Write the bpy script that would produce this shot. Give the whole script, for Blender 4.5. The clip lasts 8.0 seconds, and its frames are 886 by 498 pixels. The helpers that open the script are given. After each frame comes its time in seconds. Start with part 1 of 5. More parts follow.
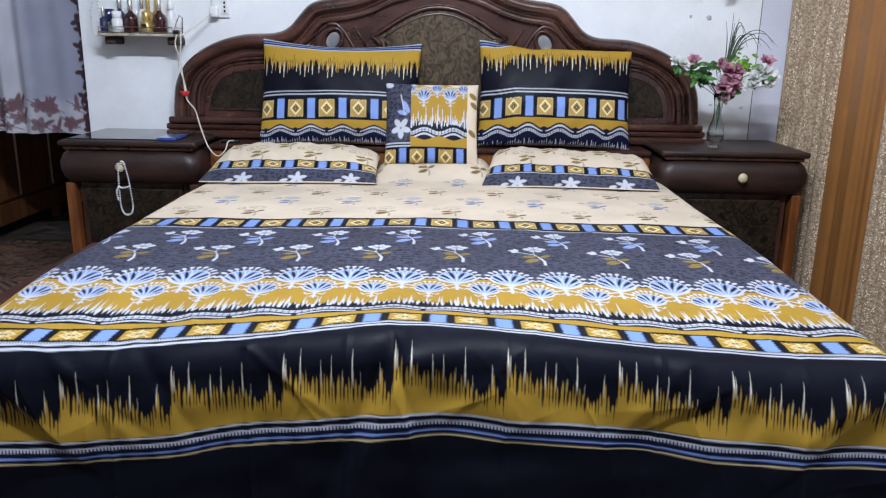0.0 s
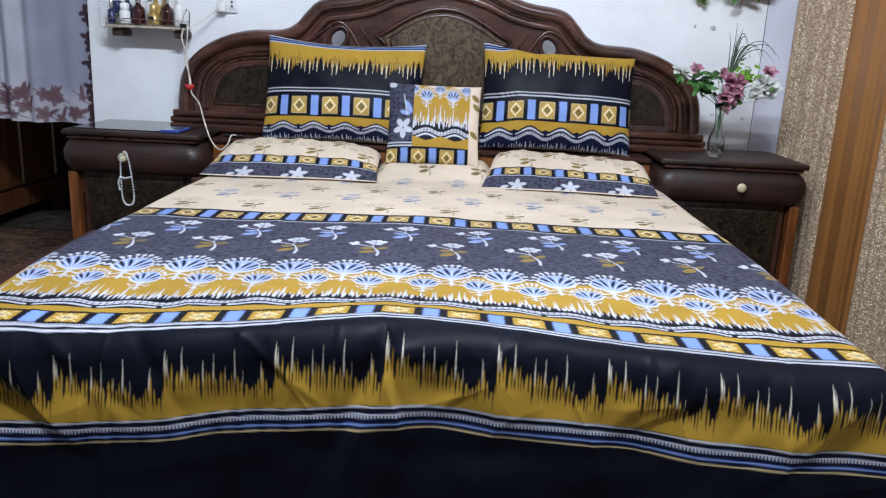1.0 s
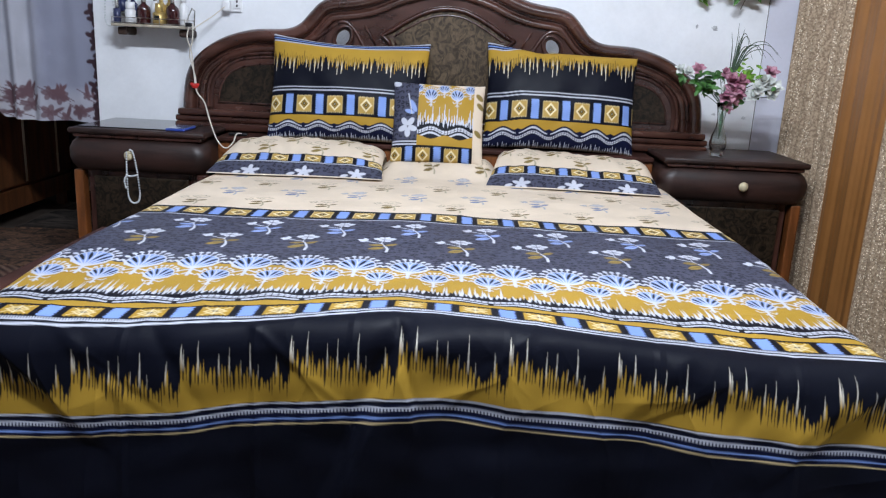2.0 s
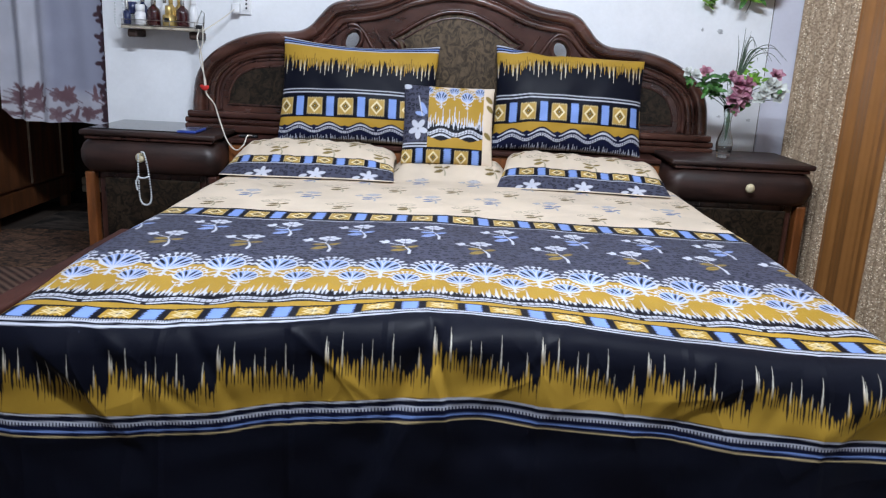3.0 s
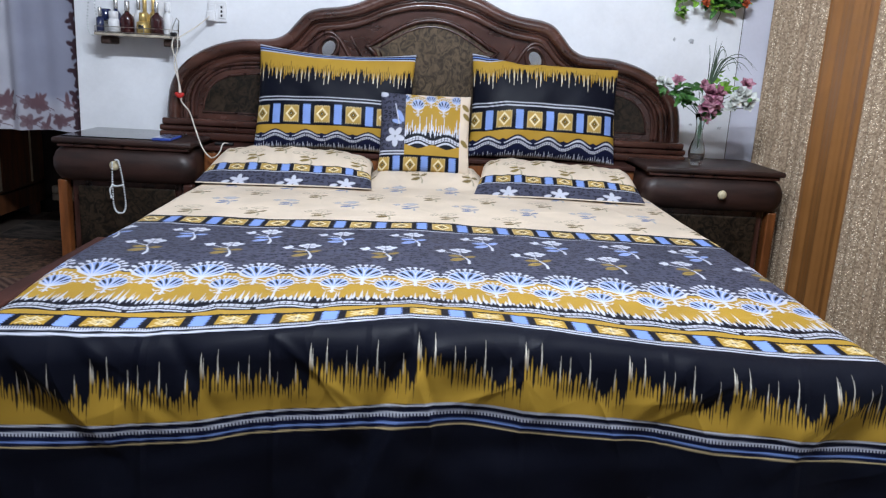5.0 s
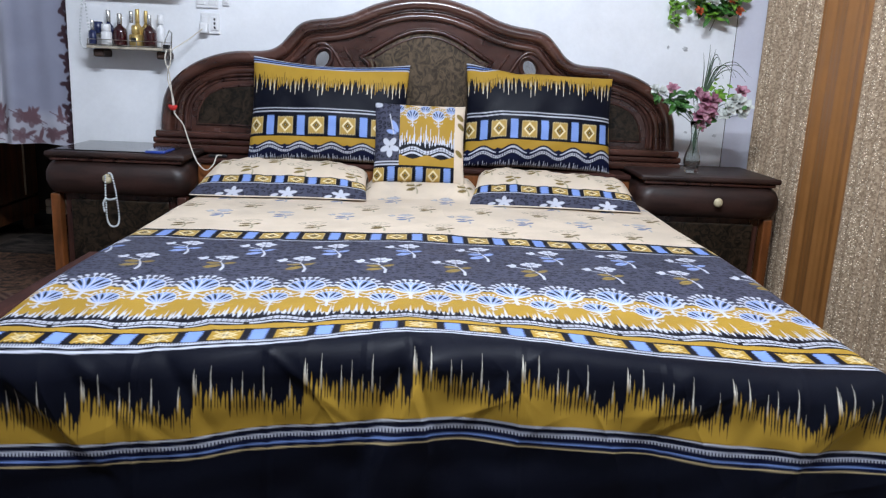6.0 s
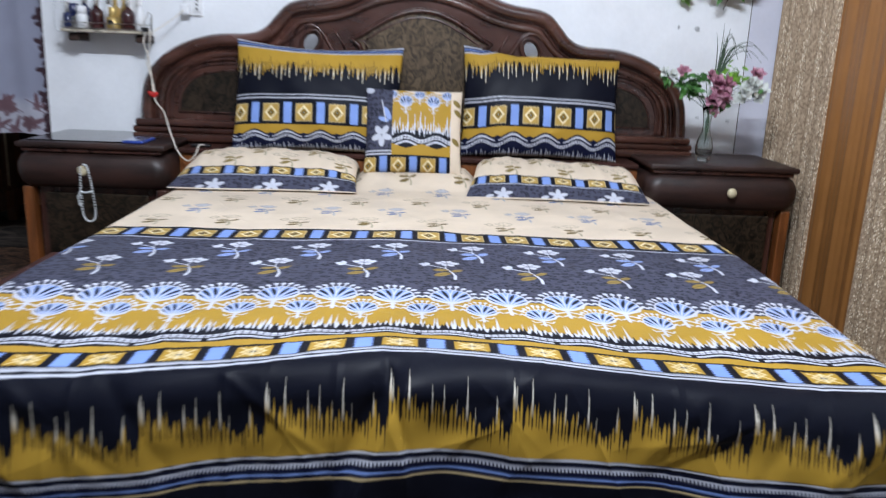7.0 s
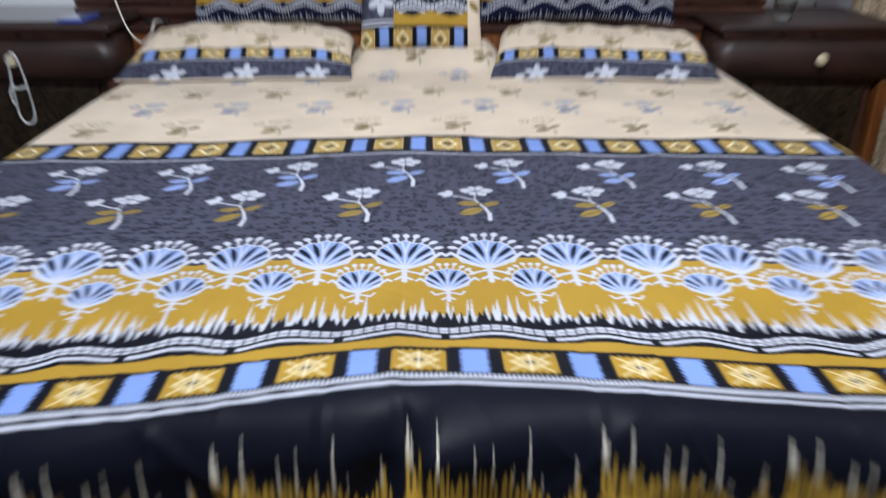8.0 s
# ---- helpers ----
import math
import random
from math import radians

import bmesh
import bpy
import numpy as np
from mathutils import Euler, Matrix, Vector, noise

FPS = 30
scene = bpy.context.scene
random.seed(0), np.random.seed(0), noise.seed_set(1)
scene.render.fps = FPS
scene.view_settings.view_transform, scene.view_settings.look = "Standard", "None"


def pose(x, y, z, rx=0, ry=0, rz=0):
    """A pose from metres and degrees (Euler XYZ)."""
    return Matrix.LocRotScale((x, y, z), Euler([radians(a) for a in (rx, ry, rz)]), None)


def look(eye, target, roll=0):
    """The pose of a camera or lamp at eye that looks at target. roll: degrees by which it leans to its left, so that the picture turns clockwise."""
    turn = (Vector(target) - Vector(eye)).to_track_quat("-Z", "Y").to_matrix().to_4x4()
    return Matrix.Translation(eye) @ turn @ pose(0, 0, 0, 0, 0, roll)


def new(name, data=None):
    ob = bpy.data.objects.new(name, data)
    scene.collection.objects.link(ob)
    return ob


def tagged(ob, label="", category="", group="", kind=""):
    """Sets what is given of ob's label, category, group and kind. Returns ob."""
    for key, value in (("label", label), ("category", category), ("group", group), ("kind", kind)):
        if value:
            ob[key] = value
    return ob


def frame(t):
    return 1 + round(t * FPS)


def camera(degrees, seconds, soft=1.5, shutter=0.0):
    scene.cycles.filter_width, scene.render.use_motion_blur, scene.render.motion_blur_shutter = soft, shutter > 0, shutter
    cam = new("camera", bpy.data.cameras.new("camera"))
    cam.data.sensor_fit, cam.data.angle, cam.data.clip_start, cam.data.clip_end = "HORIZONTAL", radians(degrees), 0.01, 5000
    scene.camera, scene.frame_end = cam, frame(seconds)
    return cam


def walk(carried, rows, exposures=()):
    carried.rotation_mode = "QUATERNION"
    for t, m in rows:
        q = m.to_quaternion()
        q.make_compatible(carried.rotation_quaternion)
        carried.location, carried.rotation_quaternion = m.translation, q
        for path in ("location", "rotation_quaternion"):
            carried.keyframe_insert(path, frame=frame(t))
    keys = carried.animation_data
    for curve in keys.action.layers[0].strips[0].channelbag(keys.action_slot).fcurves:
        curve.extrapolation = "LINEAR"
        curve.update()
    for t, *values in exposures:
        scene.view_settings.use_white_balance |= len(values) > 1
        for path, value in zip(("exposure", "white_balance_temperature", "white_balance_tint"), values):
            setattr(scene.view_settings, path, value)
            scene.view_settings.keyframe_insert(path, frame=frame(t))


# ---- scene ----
cam = camera(58.9, 8.0, soft=1.2, shutter=0.9)
PATH = [
    (0, (0.134, 0.337, 1.09), (0.11, 2.27, 0.58), 0.9),
    (0.5, (0.141, 0.326, 1.083), (0.114, 2.261, 0.58), 1.8),
    (0.8, (0.158, 0.323, 1.079), (0.116, 2.259, 0.579), 2.1),
    (1, (0.147, 0.319, 1.073), (0.12, 2.256, 0.576), 2.7),
    (2.5, (0.087, 0.281, 1.069), (0.074, 2.218, 0.573), 2.8),
    (3, (0.036, 0.268, 1.074), (0.04, 2.206, 0.58), 2.9),
    (3.5, (0.028, 0.261, 1.074), (0.064, 2.2, 0.585), 3.1),
    (4, (0.013, 0.26, 1.076), (0.069, 2.199, 0.589), 3.3),
    (5.5, (0.014, 0.255, 1.071), (0.095, 2.201, 0.613), 2.9),
    (6, (0.017, 0.273, 1.076), (0.099, 2.221, 0.627), 2.6),
    (6.5, (0.026, 0.342, 1.073), (0.104, 2.288, 0.618), 2.4),
    (6.9, (0.067, 0.428, 1.076), (0.121, 2.37, 0.599), 2.4),
    (7, (0.07, 0.466, 1.076), (0.134, 2.404, 0.587), 2.3),
    (7.4, (0.049, 0.679, 1.079), (0.108, 2.588, 0.487), 0.9),
    (7.5, (0.041, 0.714, 1.079), (0.101, 2.613, 0.456), 0.8),
    (8, (0.054, 1.024, 1.061), (0.094, 2.842, 0.228), 0.2),
]
walk(cam, [(t, look(eye, target, roll)) for t, eye, target, roll in PATH], exposures=[(0, 0.0, 6500, 10), (6.4, 0.0, 6500, 10), (7.5, -0.04, 6500, 10), (8, -0.26, 6700, 10)])


# ---- light: one ceiling tube behind the viewer, white room, dim world ----
world = bpy.data.worlds.new("world")
scene.world = world
world.use_nodes = True
world.node_tree.nodes["Background"].inputs[0].default_value = (0.62, 0.7, 0.85, 1)
world.node_tree.nodes["Background"].inputs[1].default_value = 0.02


def area_lamp(name, m, sx, sy, watts, colour):
    d = bpy.data.lights.new(name, "AREA")
    d.shape, d.size, d.size_y, d.energy, d.color = "RECTANGLE", sx, sy, watts, colour
    ob = new(name, d)
    ob.matrix_world = m
    return ob


LAMP = Vector((0.12, 1.20, 2.74))
area_lamp("tube_glow", look(LAMP, (0.2, 3.0, 0.7)), 1.2, 0.10, 96, (0.83, 0.925, 1.055))


# ---- materials ----
def material(name, base, rough=0.6, vary=0.15, scale=12.0, fine=90.0, bump=0.1, metal=0.0, coat=0.0, stretch=(1, 1, 1), second=None, spec=0.5, swirl=0.0):
    """A surface with grain at two scales; second is the colour that the coarse grain drifts to."""
    m = bpy.data.materials.new(name)
    m.use_nodes = True
    t = m.node_tree
    n, l = t.nodes, t.links
    p = n["Principled BSDF"]
    tc = n.new("ShaderNodeTexCoord")
    mp = n.new("ShaderNodeMapping")
    mp.inputs["Scale"].default_value = stretch
    l.new(tc.outputs["Object"], mp.inputs[0])
    a, b = n.new("ShaderNodeTexNoise"), n.new("ShaderNodeTexNoise")
    a.inputs["Scale"].default_value, a.inputs["Detail"].default_value = scale, 6
    a.inputs["Distortion"].default_value = swirl
    b.inputs["Scale"].default_value, b.inputs["Detail"].default_value = fine, 3
    l.new(mp.outputs[0], a.inputs[0])
    l.new(mp.outputs[0], b.inputs[0])
    ramp = n.new("ShaderNodeValToRGB")
    dark = [c * (1 - vary) for c in base]
    lite = second or [min(1, c * (1 + vary)) for c in base]
    ramp.color_ramp.elements[0].position, ramp.color_ramp.elements[1].position = 0.39, 0.62
    ramp.color_ramp.elements[0].color = (*dark, 1)
    ramp.color_ramp.elements[1].color = (*lite, 1)
    l.new(a.outputs[0], ramp.inputs[0])
    mix = n.new("ShaderNodeMix")
    mix.data_type, mix.blend_type = "RGBA", "MULTIPLY"
    mix.inputs[0].default_value = min(1.0, vary * 1.5)
    l.new(ramp.outputs[0], mix.inputs[6])
    l.new(b.outputs[0], mix.inputs[7])
    l.new(mix.outputs[2], p.inputs["Base Color"])
    mr = n.new("ShaderNodeMapRange")
    mr.inputs[3].default_value, mr.inputs[4].default_value = max(0, rough - 0.1), min(1, rough + 0.1)
    l.new(a.outputs[0], mr.inputs[0])
    l.new(mr.outputs[0], p.inputs["Roughness"])
    p.inputs["Metallic"].default_value = metal
    p.inputs["Coat Weight"].default_value = coat
    p.inputs["Coat Roughness"].default_value = 0.15
    p.inputs["Specular IOR Level"].default_value = spec
    if bump:
        bp = n.new("ShaderNodeBump")
        bp.inputs["Strength"].default_value, bp.inputs["Distance"].default_value = bump, 0.002
        l.new(b.outputs[0], bp.inputs["Height"])
        l.new(bp.outputs[0], p.inputs["Normal"])
    return m


def cloth_material(name, rough=0.7, sheen=0.15):
    """Printed cotton: the print is a colour attribute, the weave is fine noise."""
    m = material(name, (0.8, 0.8, 0.8), rough, 0.08, 6, 700, 0.12)
    n, l = m.node_tree.nodes, m.node_tree.links
    p = n["Principled BSDF"]
    at = n.new("ShaderNodeAttribute")
    at.attribute_name = "print"
    mix = n.new("ShaderNodeMix")
    mix.data_type, mix.blend_type = "RGBA", "MULTIPLY"
    mix.inputs[0].default_value = 1
    src = p.inputs["Base Color"].links[0].from_socket
    bright = n.new("ShaderNodeBrightContrast")
    bright.inputs[1].default_value = 0.2
    l.new(src, bright.inputs[0])
    l.new(at.outputs["Color"], mix.inputs[6])
    l.new(bright.outputs[0], mix.inputs[7])
    l.new(mix.outputs[2], p.inputs["Base Color"])
    p.inputs["Sheen Weight"].default_value = sheen
    p.inputs["Sheen Roughness"].default_value = 0.4
    p.inputs["Specular IOR Level"].default_value = 0.10
    return m


def glass_material(name, colour, rough=0.03):
    m = bpy.data.materials.new(name)
    m.use_nodes = True
    p = m.node_tree.nodes["Principled BSDF"]
    p.inputs["Base Color"].default_value = (*colour, 1)
    p.inputs["Transmission Weight"].default_value = 1
    p.inputs["Roughness"].default_value = rough
    p.inputs["IOR"].default_value = 1.45
    return m


PRINT = cloth_material("printed_cotton", 0.47, 0.0)
WALL = material("wall_paint", (0.86, 0.87, 0.905), 0.55, 0.05, 3, 60, 0.25)
CEIL = material("ceiling_paint", (0.80, 0.80, 0.80), 0.7, 0.04, 3, 60, 0.15)
# wall colour darkened to stand in for the shade at the passage's end
SHADEWALL = material("shade_brown_wall", (0.030, 0.020, 0.016), 0.7, 0.2, 4, 60, 0.1)
FLOOR = material("floor_cement", (0.10, 0.075, 0.060), 0.6, 0.3, 5, 70, 0.2)
WOOD = material("dark_varnished_wood", (0.052, 0.0195, 0.0138), 0.25, 0.16, 3.2, 60, 0.08, coat=0.4, stretch=(1, 3, 3), second=(0.096, 0.037, 0.026), spec=0.6)
BOARD = material("worn_red_board", (0.060, 0.020, 0.014), 0.65, 0.3, 4, 60, 0.1, stretch=(4, 1, 4), spec=0.2)
WOODX = material("dark_varnished_wood_upright", (0.046, 0.016, 0.0125), 0.30, 0.22, 5, 60, 0.12, coat=0.22, stretch=(6, 6, 1), second=(0.080, 0.030, 0.021), spec=0.5)
BURL = material("burl_veneer", (0.066, 0.044, 0.027), 0.34, 0.30, 24, 170, 0.12, coat=0.2, stretch=(1, 1, 0.8), second=(0.155, 0.108, 0.064), spec=0.4, swirl=2.6)
BURLDARK = material("dark_burl_veneer", (0.012, 0.008, 0.005), 0.4, 0.5, 26, 150, 0.12, coat=0.1, second=(0.055, 0.035, 0.020), spec=0.3, swirl=2.2)
NSWOOD = material("nightstand_varnish", (0.026, 0.0100, 0.0078), 0.50, 0.3, 5, 60, 0.08, coat=0.05, stretch=(1, 4, 4), second=(0.044, 0.0165, 0.012))
ORANGE = material("orange_stained_wood", (0.23, 0.072, 0.018), 0.4, 0.3, 6, 70, 0.12, coat=0.2, stretch=(6, 6, 0.8))
MIRROR = material("mirror_inlay", (0.80, 0.82, 0.85), 0.22, 0.1, 20, 60, 0.0, metal=1.0)
CREAM = material("ivory_plastic", (0.72, 0.62, 0.40), 0.35, 0.12, 40, 200, 0.05)
WHITE = material("white_plastic", (0.78, 0.78, 0.80), 0.35, 0.05, 20, 100, 0.03)
BLACK = material("black_plastic", (0.012, 0.012, 0.014), 0.4, 0.3, 20, 100, 0.05)
BLUE = material("blue_card", (0.03, 0.07, 0.38), 0.4, 0.2, 30, 100, 0.05)
RED = material("red_ribbon", (0.65, 0.02, 0.015), 0.5, 0.2, 40, 200, 0.1)
WIRE = material("cable_white", (0.72, 0.66, 0.58), 0.5, 0.1, 30, 200, 0.05)
BEAD = material("prayer_bead_white", (0.70, 0.72, 0.74), 0.3, 0.1, 40, 200, 0.0)
CHROME = material("worn_chrome", (0.62, 0.60, 0.56), 0.3, 0.3, 30, 150, 0.05, metal=1.0)
RUST = material("dark_bracket", (0.05, 0.025, 0.018), 0.6, 0.4, 30, 100, 0.2)


# ---- helpers for meshes ----
def link(name, bm, mat, parent=None, label="", smooth=True):
    me = bpy.data.meshes.new(name)
    bm.normal_update()
    bm.to_mesh(me)
    bm.free()
    for p in me.polygons:
        p.use_smooth = smooth
    if mat:
        me.materials.append(mat)
    ob = new(name, me)
    if parent:
        ob.parent = parent
    if label:
        ob["label"] = label
    return ob


def part(name, bm, mat, parent, label="", smooth=False):
    return link(name, bm, mat, parent, label, smooth)


def thing(name, at=(0, 0, 0), label="", category="", group="", kind=""):
    ob = new(name)
    ob.location = at
    ob.empty_display_size = 0.05
    return tagged(ob, label, category, group, kind)


def box(x0, x1, y0, y1, z0, z1, bevel=0.004, seg=2):
    bm = bmesh.new()
    bmesh.ops.create_cube(bm, size=1, matrix=Matrix.LocRotScale(((x0 + x1) / 2, (y0 + y1) / 2, (z0 + z1) / 2), None, (x1 - x0, y1 - y0, z1 - z0)))
    if bevel:
        bmesh.ops.bevel(bm, geom=bm.edges[:], offset=bevel, segments=seg, affect="EDGES", profile=0.5)
    return bm


def lathe(profile, seg=20, at=(0, 0, 0)):
    """A turned solid from (radius, height) rows."""
    bm = bmesh.new()
    rings = []
    for r, z in profile:
        rings.append([bm.verts.new((at[0] + r * math.cos(2 * math.pi * i / seg), at[1] + r * math.sin(2 * math.pi * i / seg), at[2] + z)) for i in range(seg)])
    for a, b in zip(rings, rings[1:]):
        for i in range(seg):
            j = (i + 1) % seg
            bm.faces.new((a[i], a[j], b[j], b[i]))
    bm.faces.new(rings[0][::-1])
    bm.faces.new(rings[-1])
    return bm


def tube(points, radius, seg=6, cyclic=False):
    """A round bar along a polyline; radius may be a function of 0..1."""
    bm = bmesh.new()
    pts = [Vector(p) for p in points]
    rings = []
    n = len(pts)
    for i, p in enumerate(pts):
        a, b = pts[max(i - 1, 0)], pts[min(i + 1, n - 1)]
        if cyclic:
            a, b = pts[(i - 1) % n], pts[(i + 1) % n]
        d = (b - a).normalized()
        u = d.orthogonal().normalized() if abs(d.z) > 0.99 else d.cross(Vector((0, 0, 1))).normalized()
        v = d.cross(u)
        r = radius(i / max(1, n - 1)) if callable(radius) else radius
        rings.append([bm.verts.new(p + (u * math.cos(2 * math.pi * k / seg) + v * math.sin(2 * math.pi * k / seg)) * r) for k in range(seg)])
    pairs = list(zip(rings, rings[1:])) + ([(rings[-1], rings[0])] if cyclic else [])
    for a, b in pairs:
        for k in range(seg):
            j = (k + 1) % seg
            bm.faces.new((a[k], a[j], b[j], b[k]))
    if not cyclic:
        bm.faces.new(rings[0][::-1])
        bm.faces.new(rings[-1])
    return bm


def smooth_line(pts, per=8):
    """Catmull-Rom through 2D or 3D points."""
    pts = [Vector(p) for p in pts]
    out = []
    for i in range(len(pts) - 1):
        a, b, c, d = pts[max(i - 1, 0)], pts[i], pts[i + 1], pts[min(i + 2, len(pts) - 1)]
        for k in range(per):
            t = k / per
            out.append(0.5 * (2 * b + (c - a) * t + (2 * a - 5 * b + 4 * c - d) * t * t + (3 * b - a - 3 * c + d) * t ** 3))
    out.append(pts[-1])
    return out


def grid_mesh(name, X, Y, Z, mat, parent=None, colours=None, flip=False):
    """A sheet from three arrays of the same shape, with the print as a colour attribute."""
    h, w = X.shape
    me = bpy.data.meshes.new(name)
    co = np.stack([X, Y, Z], -1).reshape(-1, 3).astype(np.float32)
    a = (np.arange(h - 1)[:, None] * w + np.arange(w - 1)[None]).ravel()
    f = np.stack([a, a + 1, a + w + 1, a + w], 1)
    if flip:
        f = f[:, ::-1]
    me.vertices.add(len(co))
    me.vertices.foreach_set("co", co.ravel())
    me.loops.add(f.size)
    me.loops.foreach_set("vertex_index", f.ravel().astype(np.int32))
    me.polygons.add(len(f))
    me.polygons.foreach_set("loop_start", (np.arange(len(f)) * 4).astype(np.int32))
    me.polygons.foreach_set("use_smooth", np.ones(len(f), bool))
    me.update(calc_edges=True)
    me.validate()
    if colours is not None:
        at = me.color_attributes.new("print", "FLOAT_COLOR", "POINT")
        rgba = np.ones((len(co), 4), np.float32)
        rgba[:, :3] = colours.reshape(-1, 3)
        at.data.foreach_set("color", rgba.ravel())
    me.materials.append(mat)
    ob = new(name, me)
    if parent:
        ob.parent = parent
    return ob


# ---- the textile print, in metres on the cloth ----
C_CREAM = (0.73, 0.605, 0.475)
C_CHAR = (0.066, 0.068, 0.104)
C_CHAR2 = (0.013, 0.014, 0.024)
C_NAVY = (0.0046, 0.0054, 0.0115)
C_MUST = (0.41, 0.245, 0.034)
C_BLUE = (0.205, 0.315, 0.67)
C_WHITE = (0.54, 0.555, 0.635)
C_TAN = (0.62, 0.48, 0.25)
C_OLIVE = (0.24, 0.17, 0.055)
C_GREY = (0.42, 0.43, 0.50)
C_INK = (0.006, 0.008, 0.030)


def put(col, mask, c):
    return col * (1 - mask[..., None]) + np.asarray(c) * mask[..., None]


def edge(d, soft=0.0016):
    return np.clip(0.5 - d / soft, 0, 1)


def hashed(k, seed):
    v = np.sin(k * 127.1 + seed * 311.7) * 43758.5453
    return v - np.floor(v)


def rep(x, x0, per):
    return np.mod(x - x0 + per / 2, per) - per / 2


def oval(x, y, cx, cy, a, b, turn=0.0):
    c, s_ = math.cos(turn), math.sin(turn)
    dx, dy = x - cx, y - cy
    u, v = dx * c + dy * s_, -dx * s_ + dy * c
    return (np.sqrt((u / a) ** 2 + (v / b) ** 2) - 1) * min(a, b)


def bar(x, y, x0, y0, x1, y1, r):
    dx, dy = x1 - x0, y1 - y0
    t = np.clip(((x - x0) * dx + (y - y0) * dy) / (dx * dx + dy * dy), 0, 1)
    return np.hypot(x - x0 - dx * t, y - y0 - dy * t) - r


def rect(x, y, cx, cy, hw, hh):
    return np.maximum(np.abs(x - cx) - hw, np.abs(y - cy) - hh)


def spikes(x, per, hmin, hmax, wide, seed, cycle=0, power=1.7, taper=1.0):
    """The height of a row of pointed spikes over x; cycle: after so many spikes the row repeats."""
    k0 = np.floor(x / per)
    best = np.zeros_like(x)
    for dk in (-2, -1, 0, 1, 2):
        k = k0 + dk
        kk = np.mod(k, cycle) if cycle else k
        c = (k + 0.2 + 0.6 * hashed(kk, seed)) * per
        h = hmin + (hmax - hmin) * hashed(kk, seed + 1) ** power
        w = wide * (0.6 + 0.8 * hashed(kk, seed + 2))
        best = np.maximum(best, h * np.clip(1 - np.abs(x - c) / w, 0, 1) ** taper)
    return best


def leopard(x, y):
    """Charcoal ground with small dark blotches."""
    col = np.empty(x.shape + (3,))
    col[:] = C_CHAR
    g = 0.021
    kx, ky = np.floor(x / g), np.floor(y / g)
    m = np.zeros_like(x)
    for i in (-1, 0, 1):
        for j in (-1, 0, 1):
            a, b = kx + i, ky + j
            hx, hy, hr = hashed(a + 57.3 * b, 3), hashed(a + 57.3 * b, 5), hashed(a + 57.3 * b, 7)
            d = np.hypot((x - (a + 0.2 + 0.6 * hx) * g), (y - (b + 0.2 + 0.6 * hy) * g) * 1.25)
            r = g * (0.30 + 0.12 * hr)
            ang = np.arctan2(y - (b + 0.5) * g, x - (a + 0.5) * g)
            ring = edge(np.abs(d - r * 0.8) - r * 0.38, 0.003) * (np.cos(ang - 6.28 * hr) > -0.55)
            m = np.maximum(m, ring)
    return put(col, m * 0.95, C_CHAR2)


def blade(x, y, x0, y0, x1, y1, w):
    """A pointed leaf from one end to the other, w its half width."""
    dx, dy = x1 - x0, y1 - y0
    k = math.hypot(dx, dy)
    t = ((x - x0) * dx + (y - y0) * dy) / (k * k)
    v = ((y - y0) * dx - (x - x0) * dy) / k
    tc = np.clip(t, 0, 1)
    d = np.abs(v) - w * (4 * tc * (1 - tc)) ** 0.8
    return np.maximum(d, np.maximum(-t, t - 1) * k)


